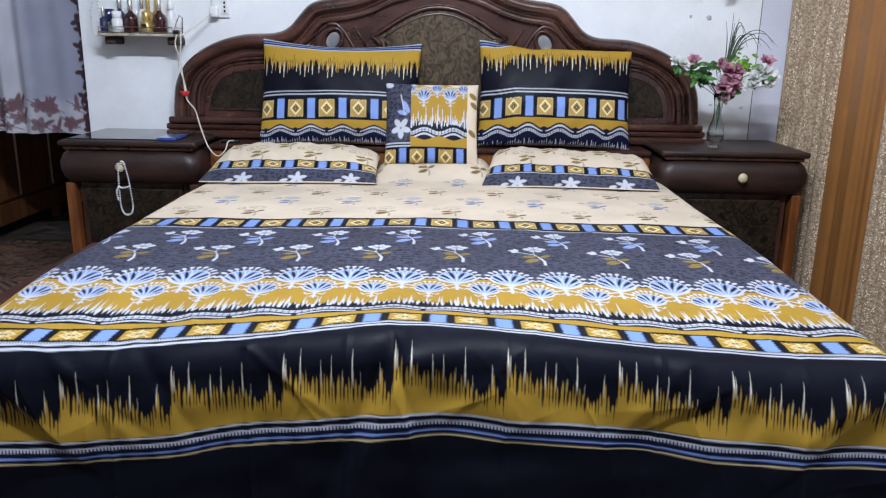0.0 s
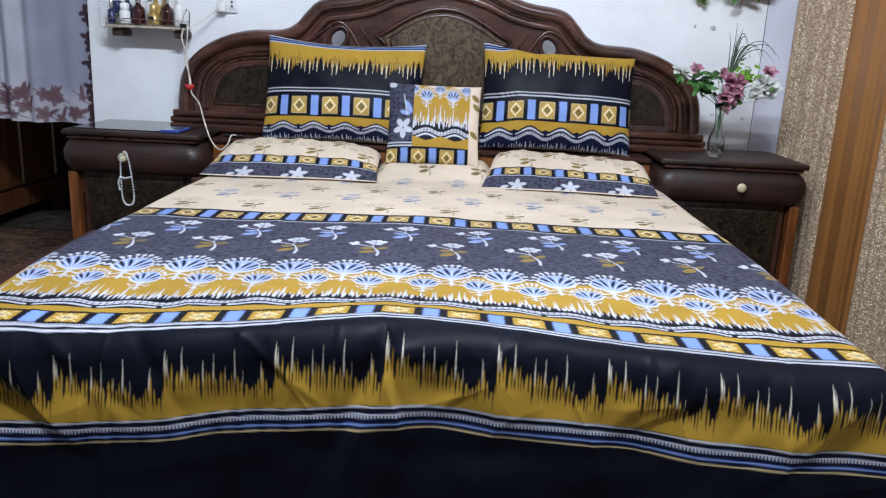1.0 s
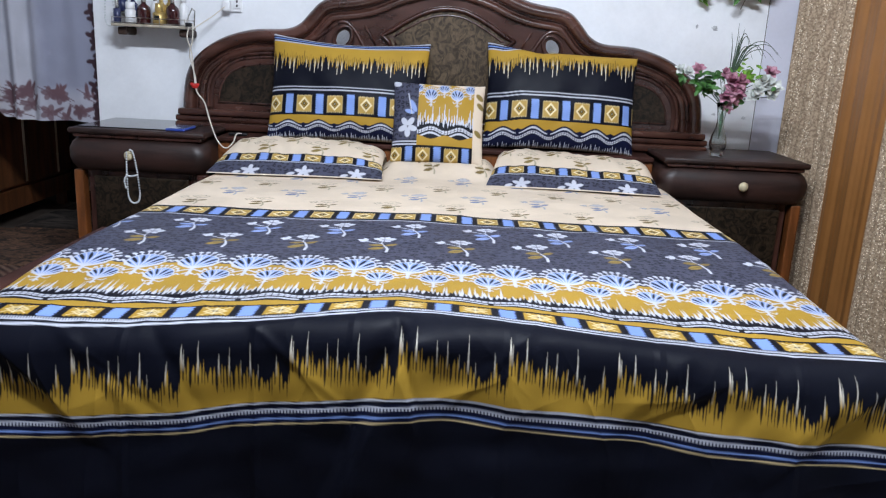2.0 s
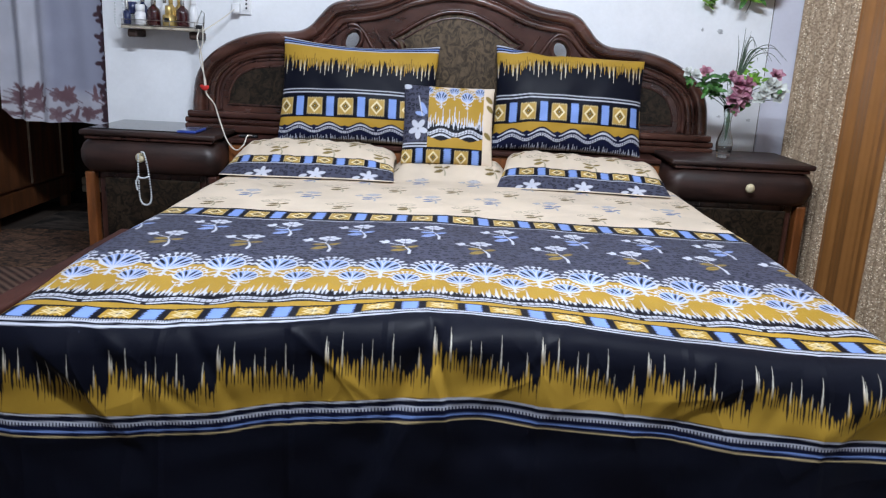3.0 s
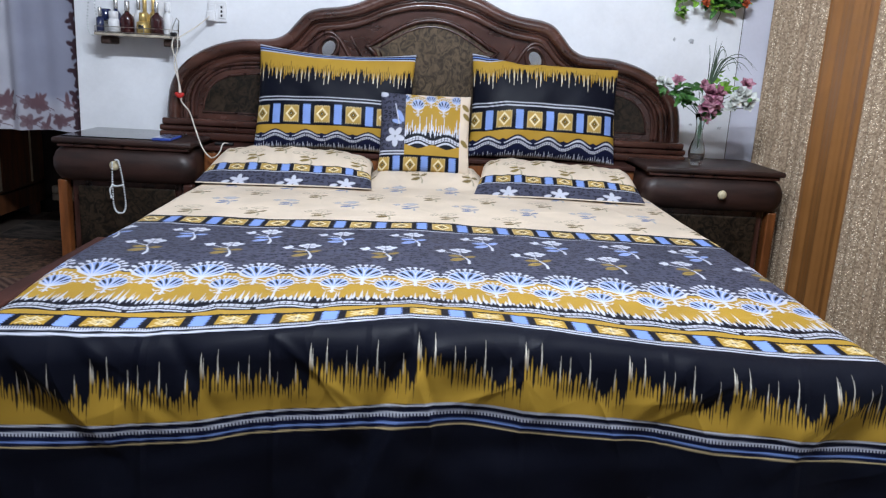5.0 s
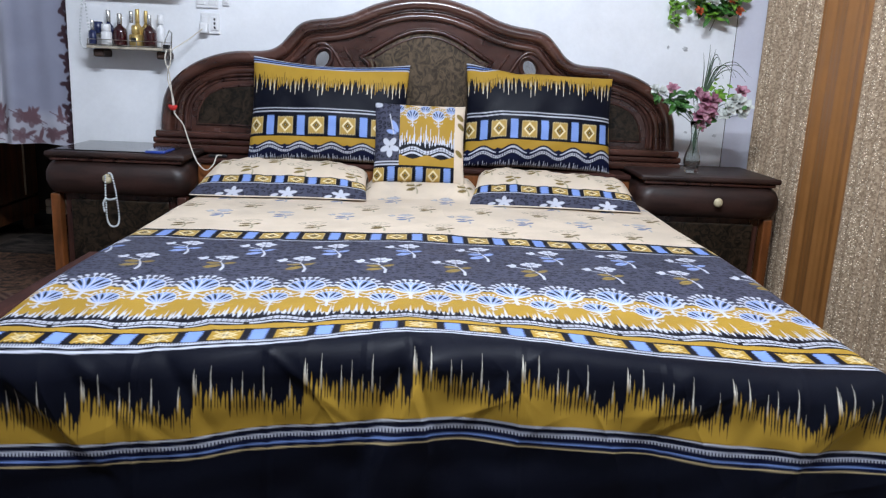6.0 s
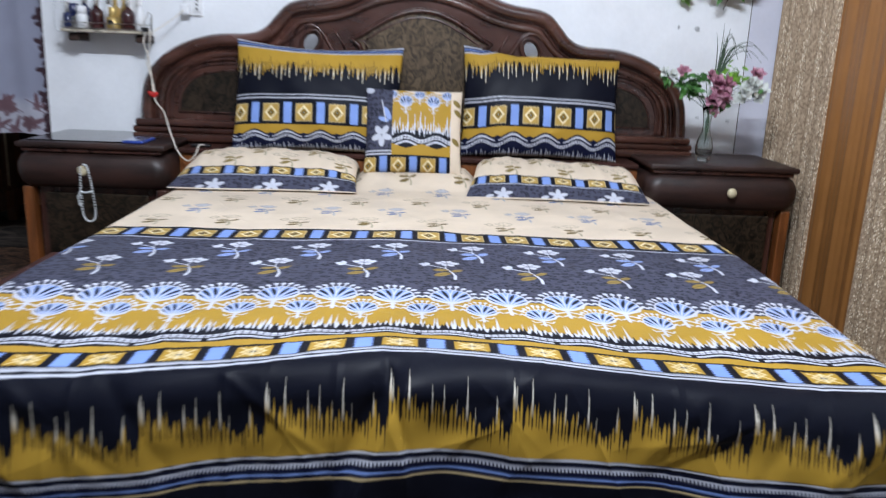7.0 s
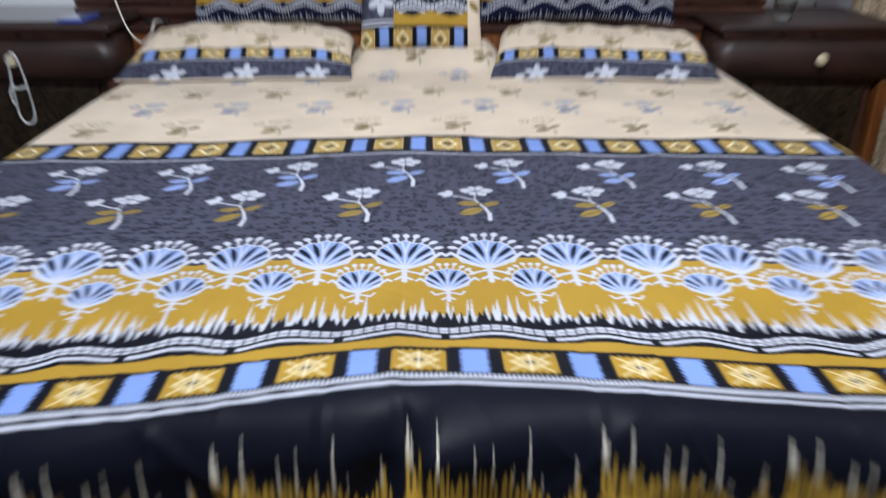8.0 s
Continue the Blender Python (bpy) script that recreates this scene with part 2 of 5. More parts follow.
def sprig(col, x, y, leaf, k=1.0, faint=False, tall=1.0):
    """A butterfly-like bloom and a side bud on a slanting twig with three pointed leaves and a curved foot."""
    x, y = x / k, y / (k * tall)
    soft = 0.0022
    blue = leaf[2] > 0.3
    pale = C_WHITE if not faint else ((0.36, 0.39, 0.46) if blue else (0.40, 0.35, 0.24))
    twig = np.minimum(bar(x, y, -0.018, 0.040, 0.036, 0.018, 0.0020), bar(x, y, 0.036, 0.018, 0.054, -0.016, 0.0026))
    twig = np.minimum(twig, bar(x, y, 0.038, 0.056, 0.036, 0.018, 0.0014))
    foot = np.minimum(bar(x, y, 0.054, -0.016, 0.062, -0.040, 0.0034), bar(x, y, 0.062, -0.040, 0.061, -0.066, 0.0044))
    col = put(col, edge(np.minimum(twig, foot), soft), pale)
    ends = ((0.048, 0.002, -0.004, 0.002, 0.0098), (0.052, -0.020, 0.000, -0.042, 0.0125), (0.050, -0.008, 0.088, 0.014, 0.0085))
    for x0, y0, x1, y1, w in ends:
        d = blade(x, y, x0, y0, x1, y1, w)
        col = put(col, edge(d, soft), leaf)
        if faint:
            col = put(col, edge(np.abs(d) - 0.0008, soft) * 0.7, (0.12, 0.09, 0.05))
        else:
            col = put(col, edge(np.abs(bar(x, y, x0, y0, x1, y1, 0.0)) - 0.0012, soft) * edge(d, soft) * 0.75, C_CHAR2)
    bloom = None
    for a, r, w in ((0.25, 0.040, 0.0115), (1.15, 0.034, 0.0115), (2.05, 0.031, 0.0105), (2.95, 0.037, 0.0120), (4.1, 0.024, 0.0100), (5.5, 0.030, 0.0110)):
        d = blade(x, y, 0.041, 0.060, 0.041 + r * math.cos(a), 0.060 + r * 0.85 * math.sin(a), w)
        bloom = d if bloom is None else np.minimum(bloom, d)
    bud = np.minimum(blade(x, y, -0.010, 0.046, -0.044, 0.046, 0.0085), blade(x, y, -0.012, 0.044, -0.024, 0.064, 0.0075))
    bud = np.minimum(bud, blade(x, y, -0.012, 0.044, -0.034, 0.032, 0.0060))
    if faint:
        both = np.minimum(bloom, bud)
        col = put(col, edge(both, soft) * (0.75 if blue else 0.25), (0.40, 0.43, 0.52) if blue else (0.60, 0.52, 0.40))
        return put(col, edge(np.abs(both) - 0.0015, soft) * 0.92, (0.16, 0.17, 0.22) if blue else (0.15, 0.11, 0.06))
    col = put(col, edge(np.minimum(bloom, bud), soft), C_WHITE)
    for a in (0.70, 1.6, 2.5, 3.5, 4.8, 6.0):
        col = put(col, edge(bar(x, y, 0.041, 0.060, 0.041 + 0.020 * math.cos(a), 0.060 + 0.018 * math.sin(a), 0.0015), soft) * 0.8, C_CHAR)
    return col


def fan(col, x, y, k):
    """A palmette: a pale blue cup with white ribs and navy slits, beads on stalks over it, curls and a stem. y = 0 is the foot."""
    x, y = x / k, y / k
    s = 0.0020
    ax = np.abs(x)
    for i in range(-4, 5):
        a = i * 0.29
        reach = 0.080 + 0.004 * (i % 2)
        bx, by = 0.060 * math.sin(a), 0.096 + reach * math.cos(a)
        col = put(col, edge(oval(x, y, bx, by, 0.0058, 0.0082, -a), s), C_WHITE)
        col = put(col, edge(bar(x, y, bx * 0.70, 0.096 + (by - 0.096) * 0.66, bx, by, 0.0018), s), C_WHITE)
    # a cup that opens upward from the stem, scalloped between the ribs
    spread = np.arctan2(np.abs(x), np.maximum(y - 0.046, 1e-4))
    rim = 0.104 - 0.026 * np.clip(spread / 0.8, 0, 1.2) ** 2 + 0.003 * np.cos(spread * 21)
    body = np.maximum(np.maximum(np.hypot(x, y - 0.046) - rim, (spread - 1.0) * 0.05), oval(x, y, 0, 0.099, 0.045, 0.054))
    col = put(col, edge(body - 0.0036, s), C_WHITE)
    col = put(col, edge(body, s), (0.23, 0.33, 0.62))
    r = np.hypot(x, y - 0.050)
    th = np.arctan2(x * 1.15, y - 0.050)
    turn = th - np.sign(x) * 1.6 * np.clip(r - 0.05, 0, 0.1)
    inside = edge(body, s)
    mid = np.abs(turn / 0.34 - 0.5 - np.round(turn / 0.34 - 0.5)) * 0.34 * r
    slit = mid - 0.0052 * np.sin(math.pi * np.clip((r - 0.036) / 0.064, 0, 1))
    col = put(col, edge(slit, s) * inside * (np.abs(turn) > 0.10) * (r > 0.038) * (r < 0.098), C_NAVY)
    ray = np.abs(turn / 0.34 - np.round(turn / 0.34)) * 0.34 * r - 0.0019
    col = put(col, edge(ray, s) * inside, C_WHITE)
    arm = np.minimum(bar(ax, y, 0.0, 0.048, 0.026, 0.064, 0.0046), bar(ax, y, 0.026, 0.064, 0.046, 0.090, 0.0040))
    arm = np.minimum(arm, np.minimum(bar(ax, y, 0.046, 0.090, 0.058, 0.106, 0.0040), bar(ax, y, 0.058, 0.106, 0.066, 0.096, 0.0034)))
    foot = np.minimum(bar(x, y, 0, 0.05, 0.001, 0.002, 0.0044), bar(ax, y, 0.003, 0.018, 0.012, 0.010, 0.0030))
    curl = np.minimum(bar(ax, y, 0.004, 0.040, 0.026, 0.030, 0.0030), bar(ax, y, 0.026, 0.030, 0.034, 0.044, 0.0026))
    foot = np.minimum(foot, curl)
    return put(col, edge(np.minimum(arm, foot), s), C_WHITE)


def tiles(x, y, yc, hh, x0, per, rich=True):
    """A navy band with blue blocks and tan blocks that hold a diamond."""
    col = np.empty(x.shape + (3,))
    col[:] = C_NAVY
    jag = 0.0016 * np.sign(np.sin(y * 700))
    bx = rep(x, x0, per)
    col = put(col, edge(rect(bx + jag, y, 0, yc, per * 0.122, hh * 0.94)), C_BLUE)
    tx = rep(x, x0 + per / 2, per)
    col = put(col, edge(rect(tx, y + 0.0014 * np.sign(np.sin(x * 700)), 0, yc, per * 0.245, hh * 0.80)), C_TAN if rich else C_MUST)
    col = put(col, edge(rect(tx, y, 0, yc, per * 0.228, hh * 0.74)) * 0.8, C_MUST)
    q = np.abs(tx) / (per * 0.20) + np.abs(y - yc) / (hh * 0.70)
    col = put(col, np.clip((1 - q) * 14, 0, 1), (0.80, 0.68, 0.42))
    if not rich:
        col = put(col, np.clip((1 - q) * 12, 0, 1) * 0.85, (0.64, 0.50, 0.26))
        col = put(col, np.clip((0.72 - q) * 12, 0, 1) * np.clip((q - 0.48) * 12, 0, 1) * 0.8, C_MUST)
        col = put(col, np.clip((0.36 - q) * 12, 0, 1) * 0.95, (0.07, 0.045, 0.018))
        col = put(col, edge(rect(tx, y, 0, yc, 0.0014, hh * 0.66), 0.002) * 0.7, (0.84, 0.76, 0.56))
        ray = np.abs(np.abs(tx) - per * 0.20 * np.abs(y - yc) / (hh * 0.70)) - 0.0022
        return put(col, edge(ray, 0.002) * edge(rect(tx, y, 0, yc, per * 0.20, hh * 0.70)) * (q > 0.8) * 0.8, (0.80, 0.68, 0.42))
    col = put(col, np.clip((0.66 - q) * 14, 0, 1), (0.10, 0.06, 0.02))
    col = put(col, np.clip((0.50 - q) * 14, 0, 1), C_MUST)
    col = put(col, np.clip((0.34 - q) * 14, 0, 1), C_NAVY)
    col = put(col, np.clip((0.13 - q) * 14, 0, 1), (0.80, 0.68, 0.42))
    return col


def wave(col, x, y, yc, amp, per, x0=0.0, k=1.0):
    """A navy ribbon that waves, with a row of white cells and a white line under it."""
    c = yc + amp * np.cos(2 * math.pi * (x - x0) / per)
    col = put(col, edge(np.abs(y - c + 0.004 * k) - 0.030 * k), C_NAVY)
    cell = np.maximum(np.abs(y - c - 0.004 * k) - 0.0085 * k, 0.0011 - np.abs(rep(x, 0, 0.0135)))
    cell = np.maximum(cell, 0.0009 - np.abs(y - c - 0.003 * k))
    col = put(col, edge(cell), C_WHITE)
    line = np.abs(y - c + 0.017 * k) - 0.0042 * k
    gap = np.abs(rep(x, x0 + per / 2, per)) < 0.006
    col = put(col, edge(line) * ~gap, C_WHITE)
    return col


def lines(col, y, rows):
    for yc, half, c in rows:
        col = put(col, edge(np.abs(y - yc) - half), c)
    return col


IKAT_U = (0, 0.10, 0.30, 0.60, 0.72, 0.76, 0.80, 0.84, 0.87, 0.90, 0.94, 0.985, 1.0)
IKAT_TOP = (0.082, 0.066, 0.046, 0.036, 0.026, 0.010, 0.003, 0.022, 0.050, 0.030, 0.008, 0.003, 0.082)
IKAT_LOW = (0.030, 0.023, 0.014, 0.006, -0.001, -0.008, -0.012, -0.004, 0.002, -0.002, -0.006, -0.006, 0.024)
REPEAT = 0.2095


def ikat(x, q, phase, k, seed):
    """Masks of mustard and of pale tips where navy meets mustard: q rises into the navy, the edge steps once a repeat."""
    xs = x - phase
    u = np.mod(xs, REPEAT) / REPEAT
    top, low = np.interp(u, IKAT_U, IKAT_TOP) * k, np.interp(u, IKAT_U, IKAT_LOW) * k
    xw = xs + 0.0016 * np.sin(xs * 2 * math.pi / REPEAT * 5) + 0.0009 * np.sin(xs * 2 * math.pi / REPEAT * 13 + 1)
    d = REPEAT / 31
    cell, gap = np.floor(xw / d), np.round(xw / d)
    mid = 1 - np.abs(2 * (xw / d - cell) - 1)
    comb = (0.55 + 0.85 * hashed(np.mod(cell, 31), seed)) * mid ** 0.9
    must = edge(q - low - (top - low) * comb, 0.0022)
    depth = k * (0.003 + 0.030 * hashed(np.mod(gap, 31), seed + 6) ** 1.5)
    cut = depth * np.clip(1 - np.abs(xw - gap * d) / (0.26 * d), 0, 1)
    must = must * (1 - edge(low - cut - q, 0.003) * np.clip(cut / 0.004, 0, 1) * 0.95)
    tips = np.full_like(x, -1.0)
    for c, h, w in ((0.010, 0.020, 0.0046), (0.030, 0.012, 0.0026), (0.16, 0.046, 0.0034), (0.345, 0.034, 0.0032), (0.44, 0.044, 0.0024), (0.545, 0.018, 0.0018),
                    (0.63, 0.062, 0.0036), (0.70, 0.018, 0.0018), (0.872, 0.018, 0.0026)):
        base = float(np.interp(c, IKAT_U, IKAT_TOP)) * k - 0.030 * k
        d = np.abs(u - c) * REPEAT / 0.85
        tips = np.maximum(tips, np.where(d < w, base + (h + 0.030) * k * np.clip(1 - d / w, 0, 1) ** 1.3, -1.0))
    pale = edge(q - tips, 0.002) * np.clip((q - low - 0.25 * (top - low)) / (0.030 * k), 0, 1)
    return np.maximum(must, pale * 0.999), pale


def streaks(x, p, base, seed, k):
    """Navy over mustard with a combed, stepped edge and long pale tips."""
    col = np.empty(x.shape + (3,))
    col[:] = C_NAVY
    must, pale = ikat(x, p - base, 0.030, k, seed)
    col = put(col, must, C_MUST)
    return put(col, pale * 0.9, (0.72, 0.68, 0.60))


def bed_print(x, p):
    """The bedspread: p falls from the pillows to the foot and on down the front."""
    col = np.empty(x.shape + (3,))
    col[:] = C_CREAM
    for row in range(5):
        y0 = 2.850 + row * 0.172
        leaf = (0.18, 0.125, 0.042) if row % 2 == 0 else (0.17, 0.22, 0.38)
        sel = (p > y0 - 0.095) & (p < y0 + 0.085)
        if sel.any():
            xs = rep(x[sel], -0.117 + 0.080 * row, 0.2135)
            col[sel] = sprig(col[sel], xs, p[sel] - y0, leaf, 0.74, True, 1.25)
    sel = (p < 2.760) & (p > 2.60)
    col[sel] = put(col[sel], edge(p[sel] - 2.752), C_NAVY)
    t = tiles(x[sel], p[sel], 2.690, 0.050, -0.093, 0.1285)
    col[sel] = put(col[sel], edge(np.abs(p[sel] - 2.690) - 0.054), t)
    sel = p < 2.630
    ch = leopard(x[sel], p[sel])
    ch = lines(ch, p[sel], [(2.622, 0.004, C_GREY)])
    col[sel] = ch
    for y0, leaf, xo in ((2.492, (0.27, 0.36, 0.66), -0.010), (2.328, (0.30, 0.205, 0.055), 0.124)):
        sel = (p > y0 - 0.12) & (p < y0 + 0.13)
        col[sel] = sprig(col[sel], rep(x[sel], xo - 0.014, 0.2095), p[sel] - y0, leaf, 0.84, False, 1.30)
    arch = 2.118 + 0.010 * np.cos(2 * math.pi * (x - 0.02) / 0.125)
    col = put(col, edge(p - arch), C_MUST)
    sel = (p > 2.00) & (p < 2.24)
    col[sel] = fan(col[sel], rep(x[sel], 0.02, 0.1255), p[sel] - 2.026, 0.95)
    sel = (p > 1.95) & (p < 2.14)
    col[sel] = fan(col[sel], rep(x[sel], 0.08275, 0.1255), p[sel] - 1.966, 0.68)
    sel = (p < 2.02) & (p > 1.80)
    xs, ps, c = x[sel], p[sel], col[sel]
    c = put(c, edge(ps - (1.925 + spikes(xs, 0.0085, 0.005, 0.085, 0.0040, 11, 31, 1.7, 1.1))), C_WHITE)
    c = put(c, edge(ps - (1.905 + spikes(xs, 0.0105, 0.020, 0.042, 0.0060, 14, 0, 1.0))), C_NAVY)
    c = wave(c, xs, ps, 1.886, 0.007, 0.132, 0.01, 0.85)
    m_top = 1.8595 + 0.004 * np.cos(2 * math.pi * (xs - 0.01) / 0.132)
    c = put(c, edge(ps - m_top), C_MUST)
    col[sel] = c
    sel = (p < 1.836) & (p > 1.74)
    t = tiles(x[sel], p[sel], 1.803, 0.030, -0.022, 0.1305, False)
    t = put(t, edge(p[sel] - 1.7735), C_NAVY)
    comb = np.maximum(np.abs(p[sel] - 1.7685) - 0.0035, 0.0012 - np.abs(rep(x[sel], 0, 0.0055)))
    t = put(t, edge(comb), C_WHITE)
    t = lines(t, p[sel], [(1.7640, 0.0018, C_WHITE), (1.7525, 0.0030, C_WHITE)])
    col[sel] = t
    sel = p < 1.745
    xs, ps = x[sel], p[sel]
    c = streaks(xs, ps, 1.612, 31, 0.95)
    c = put(c, edge(ps - 1.572), C_NAVY)
    c = put(c, edge(np.abs(ps - 1.544) - 0.017), C_INK)
    comb = np.maximum(np.abs(ps - 1.5515) - 0.0030, 0.0016 - np.abs(rep(xs, 0, 0.0066)))
    c = put(c, edge(comb), C_WHITE)
    c = lines(c, ps, [(1.5690, 0.0017, C_WHITE), (1.5558, 0.0014, C_WHITE), (1.5370, 0.0018, C_BLUE), (1.5265, 0.0016, C_TAN)])
    col[sel] = c
    return col


def pillow_print(x, v):
    """The standing pillowcases: v is the distance down from the top edge."""
    col = np.empty(x.shape + (3,))
    col[:] = C_NAVY
    spike = 0.064 + 0.010 * np.cos(2 * math.pi * x / REPEAT) + spikes(x, REPEAT / 27, 0.014, 0.062, 0.0072, 72, 27, 1.0, 1.1)
    spike = np.maximum(spike, 0.064 + spikes(x + 0.002, REPEAT / 11, 0.02, 0.090, 0.0085, 75, 11, 1.2, 1.25))
    col = put(col, edge(v - spike, 0.0022), C_MUST)
    tip = 0.064 + spikes(x + 0.0025, REPEAT / 11, 0.03, 0.104, 0.0045, 75, 11, 1.2, 1.2)
    col = put(col, edge(v - tip, 0.002) * np.clip((v - 0.080) / 0.030, 0, 1) * 0.9, (0.72, 0.66, 0.54))
    dark = 0.078 - spikes(x + 0.004, REPEAT / 27, 0.0, 0.026, 0.0026, 78, 27, 1.2, 1.0)
    col = put(col, edge(dark - v, 0.002) * edge(np.abs(rep(x + 0.004, 0.5 * REPEAT / 27, REPEAT / 27)) - 0.0009, 0.0016) * edge(v - 0.12) * 0.85, C_NAVY)
    col = put(col, edge(v - 0.034), C_INK)
    col = lines(col, v, [(0.006, 0.003, C_WHITE), (0.0195, 0.0018, C_BLUE), (0.031, 0.0024, C_WHITE)])
    col = lines(col, v, [(0.2060, 0.0024, C_WHITE), (0.2190, 0.0024, C_WHITE)])
    sel = (v > 0.228) & (v < 0.326)
    col[sel] = tiles(x[sel], -v[sel], -0.278, 0.044, 0.02, 0.133)
    col = put(col, edge(0.325 - v), C_MUST)
    c = 0.376 - 0.013 * np.cos(2 * math.pi * (x - 0.02) / 0.133)
    notch = 0.010 * np.clip(1 - np.abs(rep(x, 0.0865, 0.133)) / 0.016, 0, 1)
    col = put(col, edge(c - 0.018 - notch - v), C_INK)
    arc = np.abs(v - c + 0.006) - 0.0044 * (0.75 + 0.25 * np.cos(2 * math.pi * (x - 0.02) / 0.133))
    col = put(col, edge(arc) * (np.abs(rep(x, 0.0865, 0.133)) > 0.006), C_WHITE)
    cell = np.maximum(np.abs(v - c - 0.013) - 0.0062, 0.0011 - np.abs(rep(x, 0, 0.0095)))
    cell = np.maximum(cell, 0.0009 - np.abs(v - c - 0.013))
    col = put(col, edge(cell), C_WHITE)
    low = 0.452 - spikes(x, 0.0095, 0.022, 0.044, 0.0060, 83, 14, 1.0, 1.3)
    col = put(col, edge(low - v, 0.002), C_WHITE)
    return put(col, edge(0.440 - v, 0.010) * 0.7, C_TAN)


def flat_print(x, v):
    """The lying pillowcases: v is the distance back from the front seam, over the top."""
    col = np.empty(x.shape + (3,))
    col[:] = C_CREAM
    for y0, xo, leaf in ((0.195, 0.05, C_OLIVE), (0.285, 0.15, C_OLIVE), (0.36, 0.02, (0.22, 0.27, 0.42))):
        col = sprig(col, rep(x, xo, 0.2135), v - y0, leaf, 0.8, True)
    sel = v < 0.140
    xs, vs = x[sel], v[sel]
    c = tiles(xs, vs, 0.112, 0.025, 0.0, 0.13)
    lp = leopard(xs, vs)
    c = np.where((vs < 0.086)[..., None], lp, c)
    c = lines(c, vs, [(0.083, 0.0026, C_GREY)])
    fx = rep(xs, 0.04, 0.2095)
    for i in range(5):
        a = 0.3 + i * 2 * math.pi / 5
        c = put(c, edge(oval(fx, vs, 0.020 * math.cos(a), 0.026 + 0.018 * math.sin(a), 0.018, 0.009, a), 0.002), C_WHITE)
    c = put(c, edge(oval(fx, vs, -0.050, 0.014, 0.016, 0.008, 0.3), 0.002), C_WHITE)
    col[sel] = c
    return put(col, edge(v - 0.006), C_CREAM)


def cushion_print(x, v):
    """The square cushion: charcoal, then the fan border, then a cream strip."""
    col = leopard(x, v)
    col = put(col, edge(np.minimum(oval(x, v, -0.108, 0.115, 0.030, 0.011, 1.1), oval(x, v, -0.122, 0.140, 0.022, 0.009, 0.3)), 0.002), (0.27, 0.36, 0.66))
    col = put(col, edge(np.minimum(bar(x, v, -0.130, 0.060, -0.112, 0.150, 0.002), oval(x, v, -0.178, 0.014, 0.017, 0.013)), 0.002), C_WHITE)
    for i in range(5):
        a = 0.3 + i * 2 * math.pi / 5
        col = put(col, edge(oval(x, v, -0.128 + 0.022 * math.cos(a), 0.205 + 0.025 * math.sin(a), 0.020, 0.012, a), 0.002), C_WHITE)
    mid = x > -0.088
    c = np.empty(x.shape + (3,))
    c[:] = C_MUST
    c = put(c, edge(v - 0.012 - 0.010 * np.cos(2 * math.pi * (x - 0.0) / 0.105)), C_CREAM)
    c = fan(c, rep(x, -0.035, 0.110), 0.115 - v, 0.54)
    c = fan(c, rep(x, 0.02, 0.110), 0.075 - v, 0.45)
    c = put(c, edge(0.185 - spikes(x, 0.010, 0.01, 0.100, 0.0042, 91, 0, 1.2, 1.1) - v), C_WHITE)
    c = put(c, edge(0.205 - spikes(x, 0.0105, 0.02, 0.045, 0.0055, 94) - v), C_NAVY)
    c = wave(c, x, -v, -0.222, 0.009, 0.12, -0.03, 0.9)
    low = 0.246 + 0.008 * np.cos(2 * math.pi * (x + 0.03) / 0.12)
    c = put(c, edge(low - v), C_MUST)
    sel = v > 0.283
    c[sel] = tiles(x[sel], -v[sel], -0.325, 0.040, -0.0, 0.118)
    col = np.where(mid[..., None], c, col)
    sel = (~mid) & (v > 0.262)
    lc = lines(tiles(x, -v, -0.325, 0.040, 0.0, 0.118), v, [(0.268, 0.003, C_WHITE), (0.279, 0.003, C_WHITE)])
    col = np.where(sel[..., None], lc, col)
    right = x > 0.148
    cr = np.empty(x.shape + (3,))
    cr[:] = C_CREAM
    for cx, cy in ((0.172, 0.06), (0.178, 0.10), (0.17, 0.22)):
        cr = put(cr, edge(oval(x, v, cx, cy, 0.020, 0.011, 0.7), 0.002), C_OLIVE)
    return np.where(right[..., None], cr, col)


# ---- the room ----
BX = 0.045                     # middle of the bed
WALL_Y = 3.99
RIGHT_X = 1.74


def structure(name, bm, mat, label):
    return tagged(link(name, bm, mat, None, "", False), label, name.split("_")[0], "", "structure")


structure("floor", box(-3.4, RIGHT_X + 0.15, -1.6, 5.6, -0.12, 0.0, 0), FLOOR, "dull brown cement floor of the bedroom")
structure("ceiling", box(-3.4, RIGHT_X + 0.15, -1.6, 5.6, 2.9, 3.02, 0), CEIL, "plain white painted ceiling")
structure("wall_north", box(-1.565, RIGHT_X, WALL_Y, WALL_Y + 0.2, 0.0, 2.9, 0.003), WALL, "white painted wall behind the bed, slightly stained")
structure("wall_east", box(RIGHT_X, RIGHT_X + 0.15, -1.6, WALL_Y + 0.2, 0.0, 2.9, 0), WALL, "white painted side wall behind the curtains")
structure("wall_south", box(-3.4, RIGHT_X, -1.6, -1.45, 0.0, 2.9, 0), WALL, "white painted wall opposite the bed")
structure("wall_west", box(-3.4, -3.25, -1.45, 5.45, 0.0, 2.9, 0), WALL, "white painted wall at the far side of the room")
# this end wall carries the passage's gloom in its colour
structure("wall_alcove", box(-3.25, -1.565, 5.22, 5.4, 0.0, 2.9, 0), SHADEWALL, "wall at the end of the passage, its shade put into a dark brown colour")
structure("wall_passage", box(-1.565, -1.4, WALL_Y + 0.2, 5.4, 0.0, 2.9, 0), WALL, "shaded side wall of the passage")
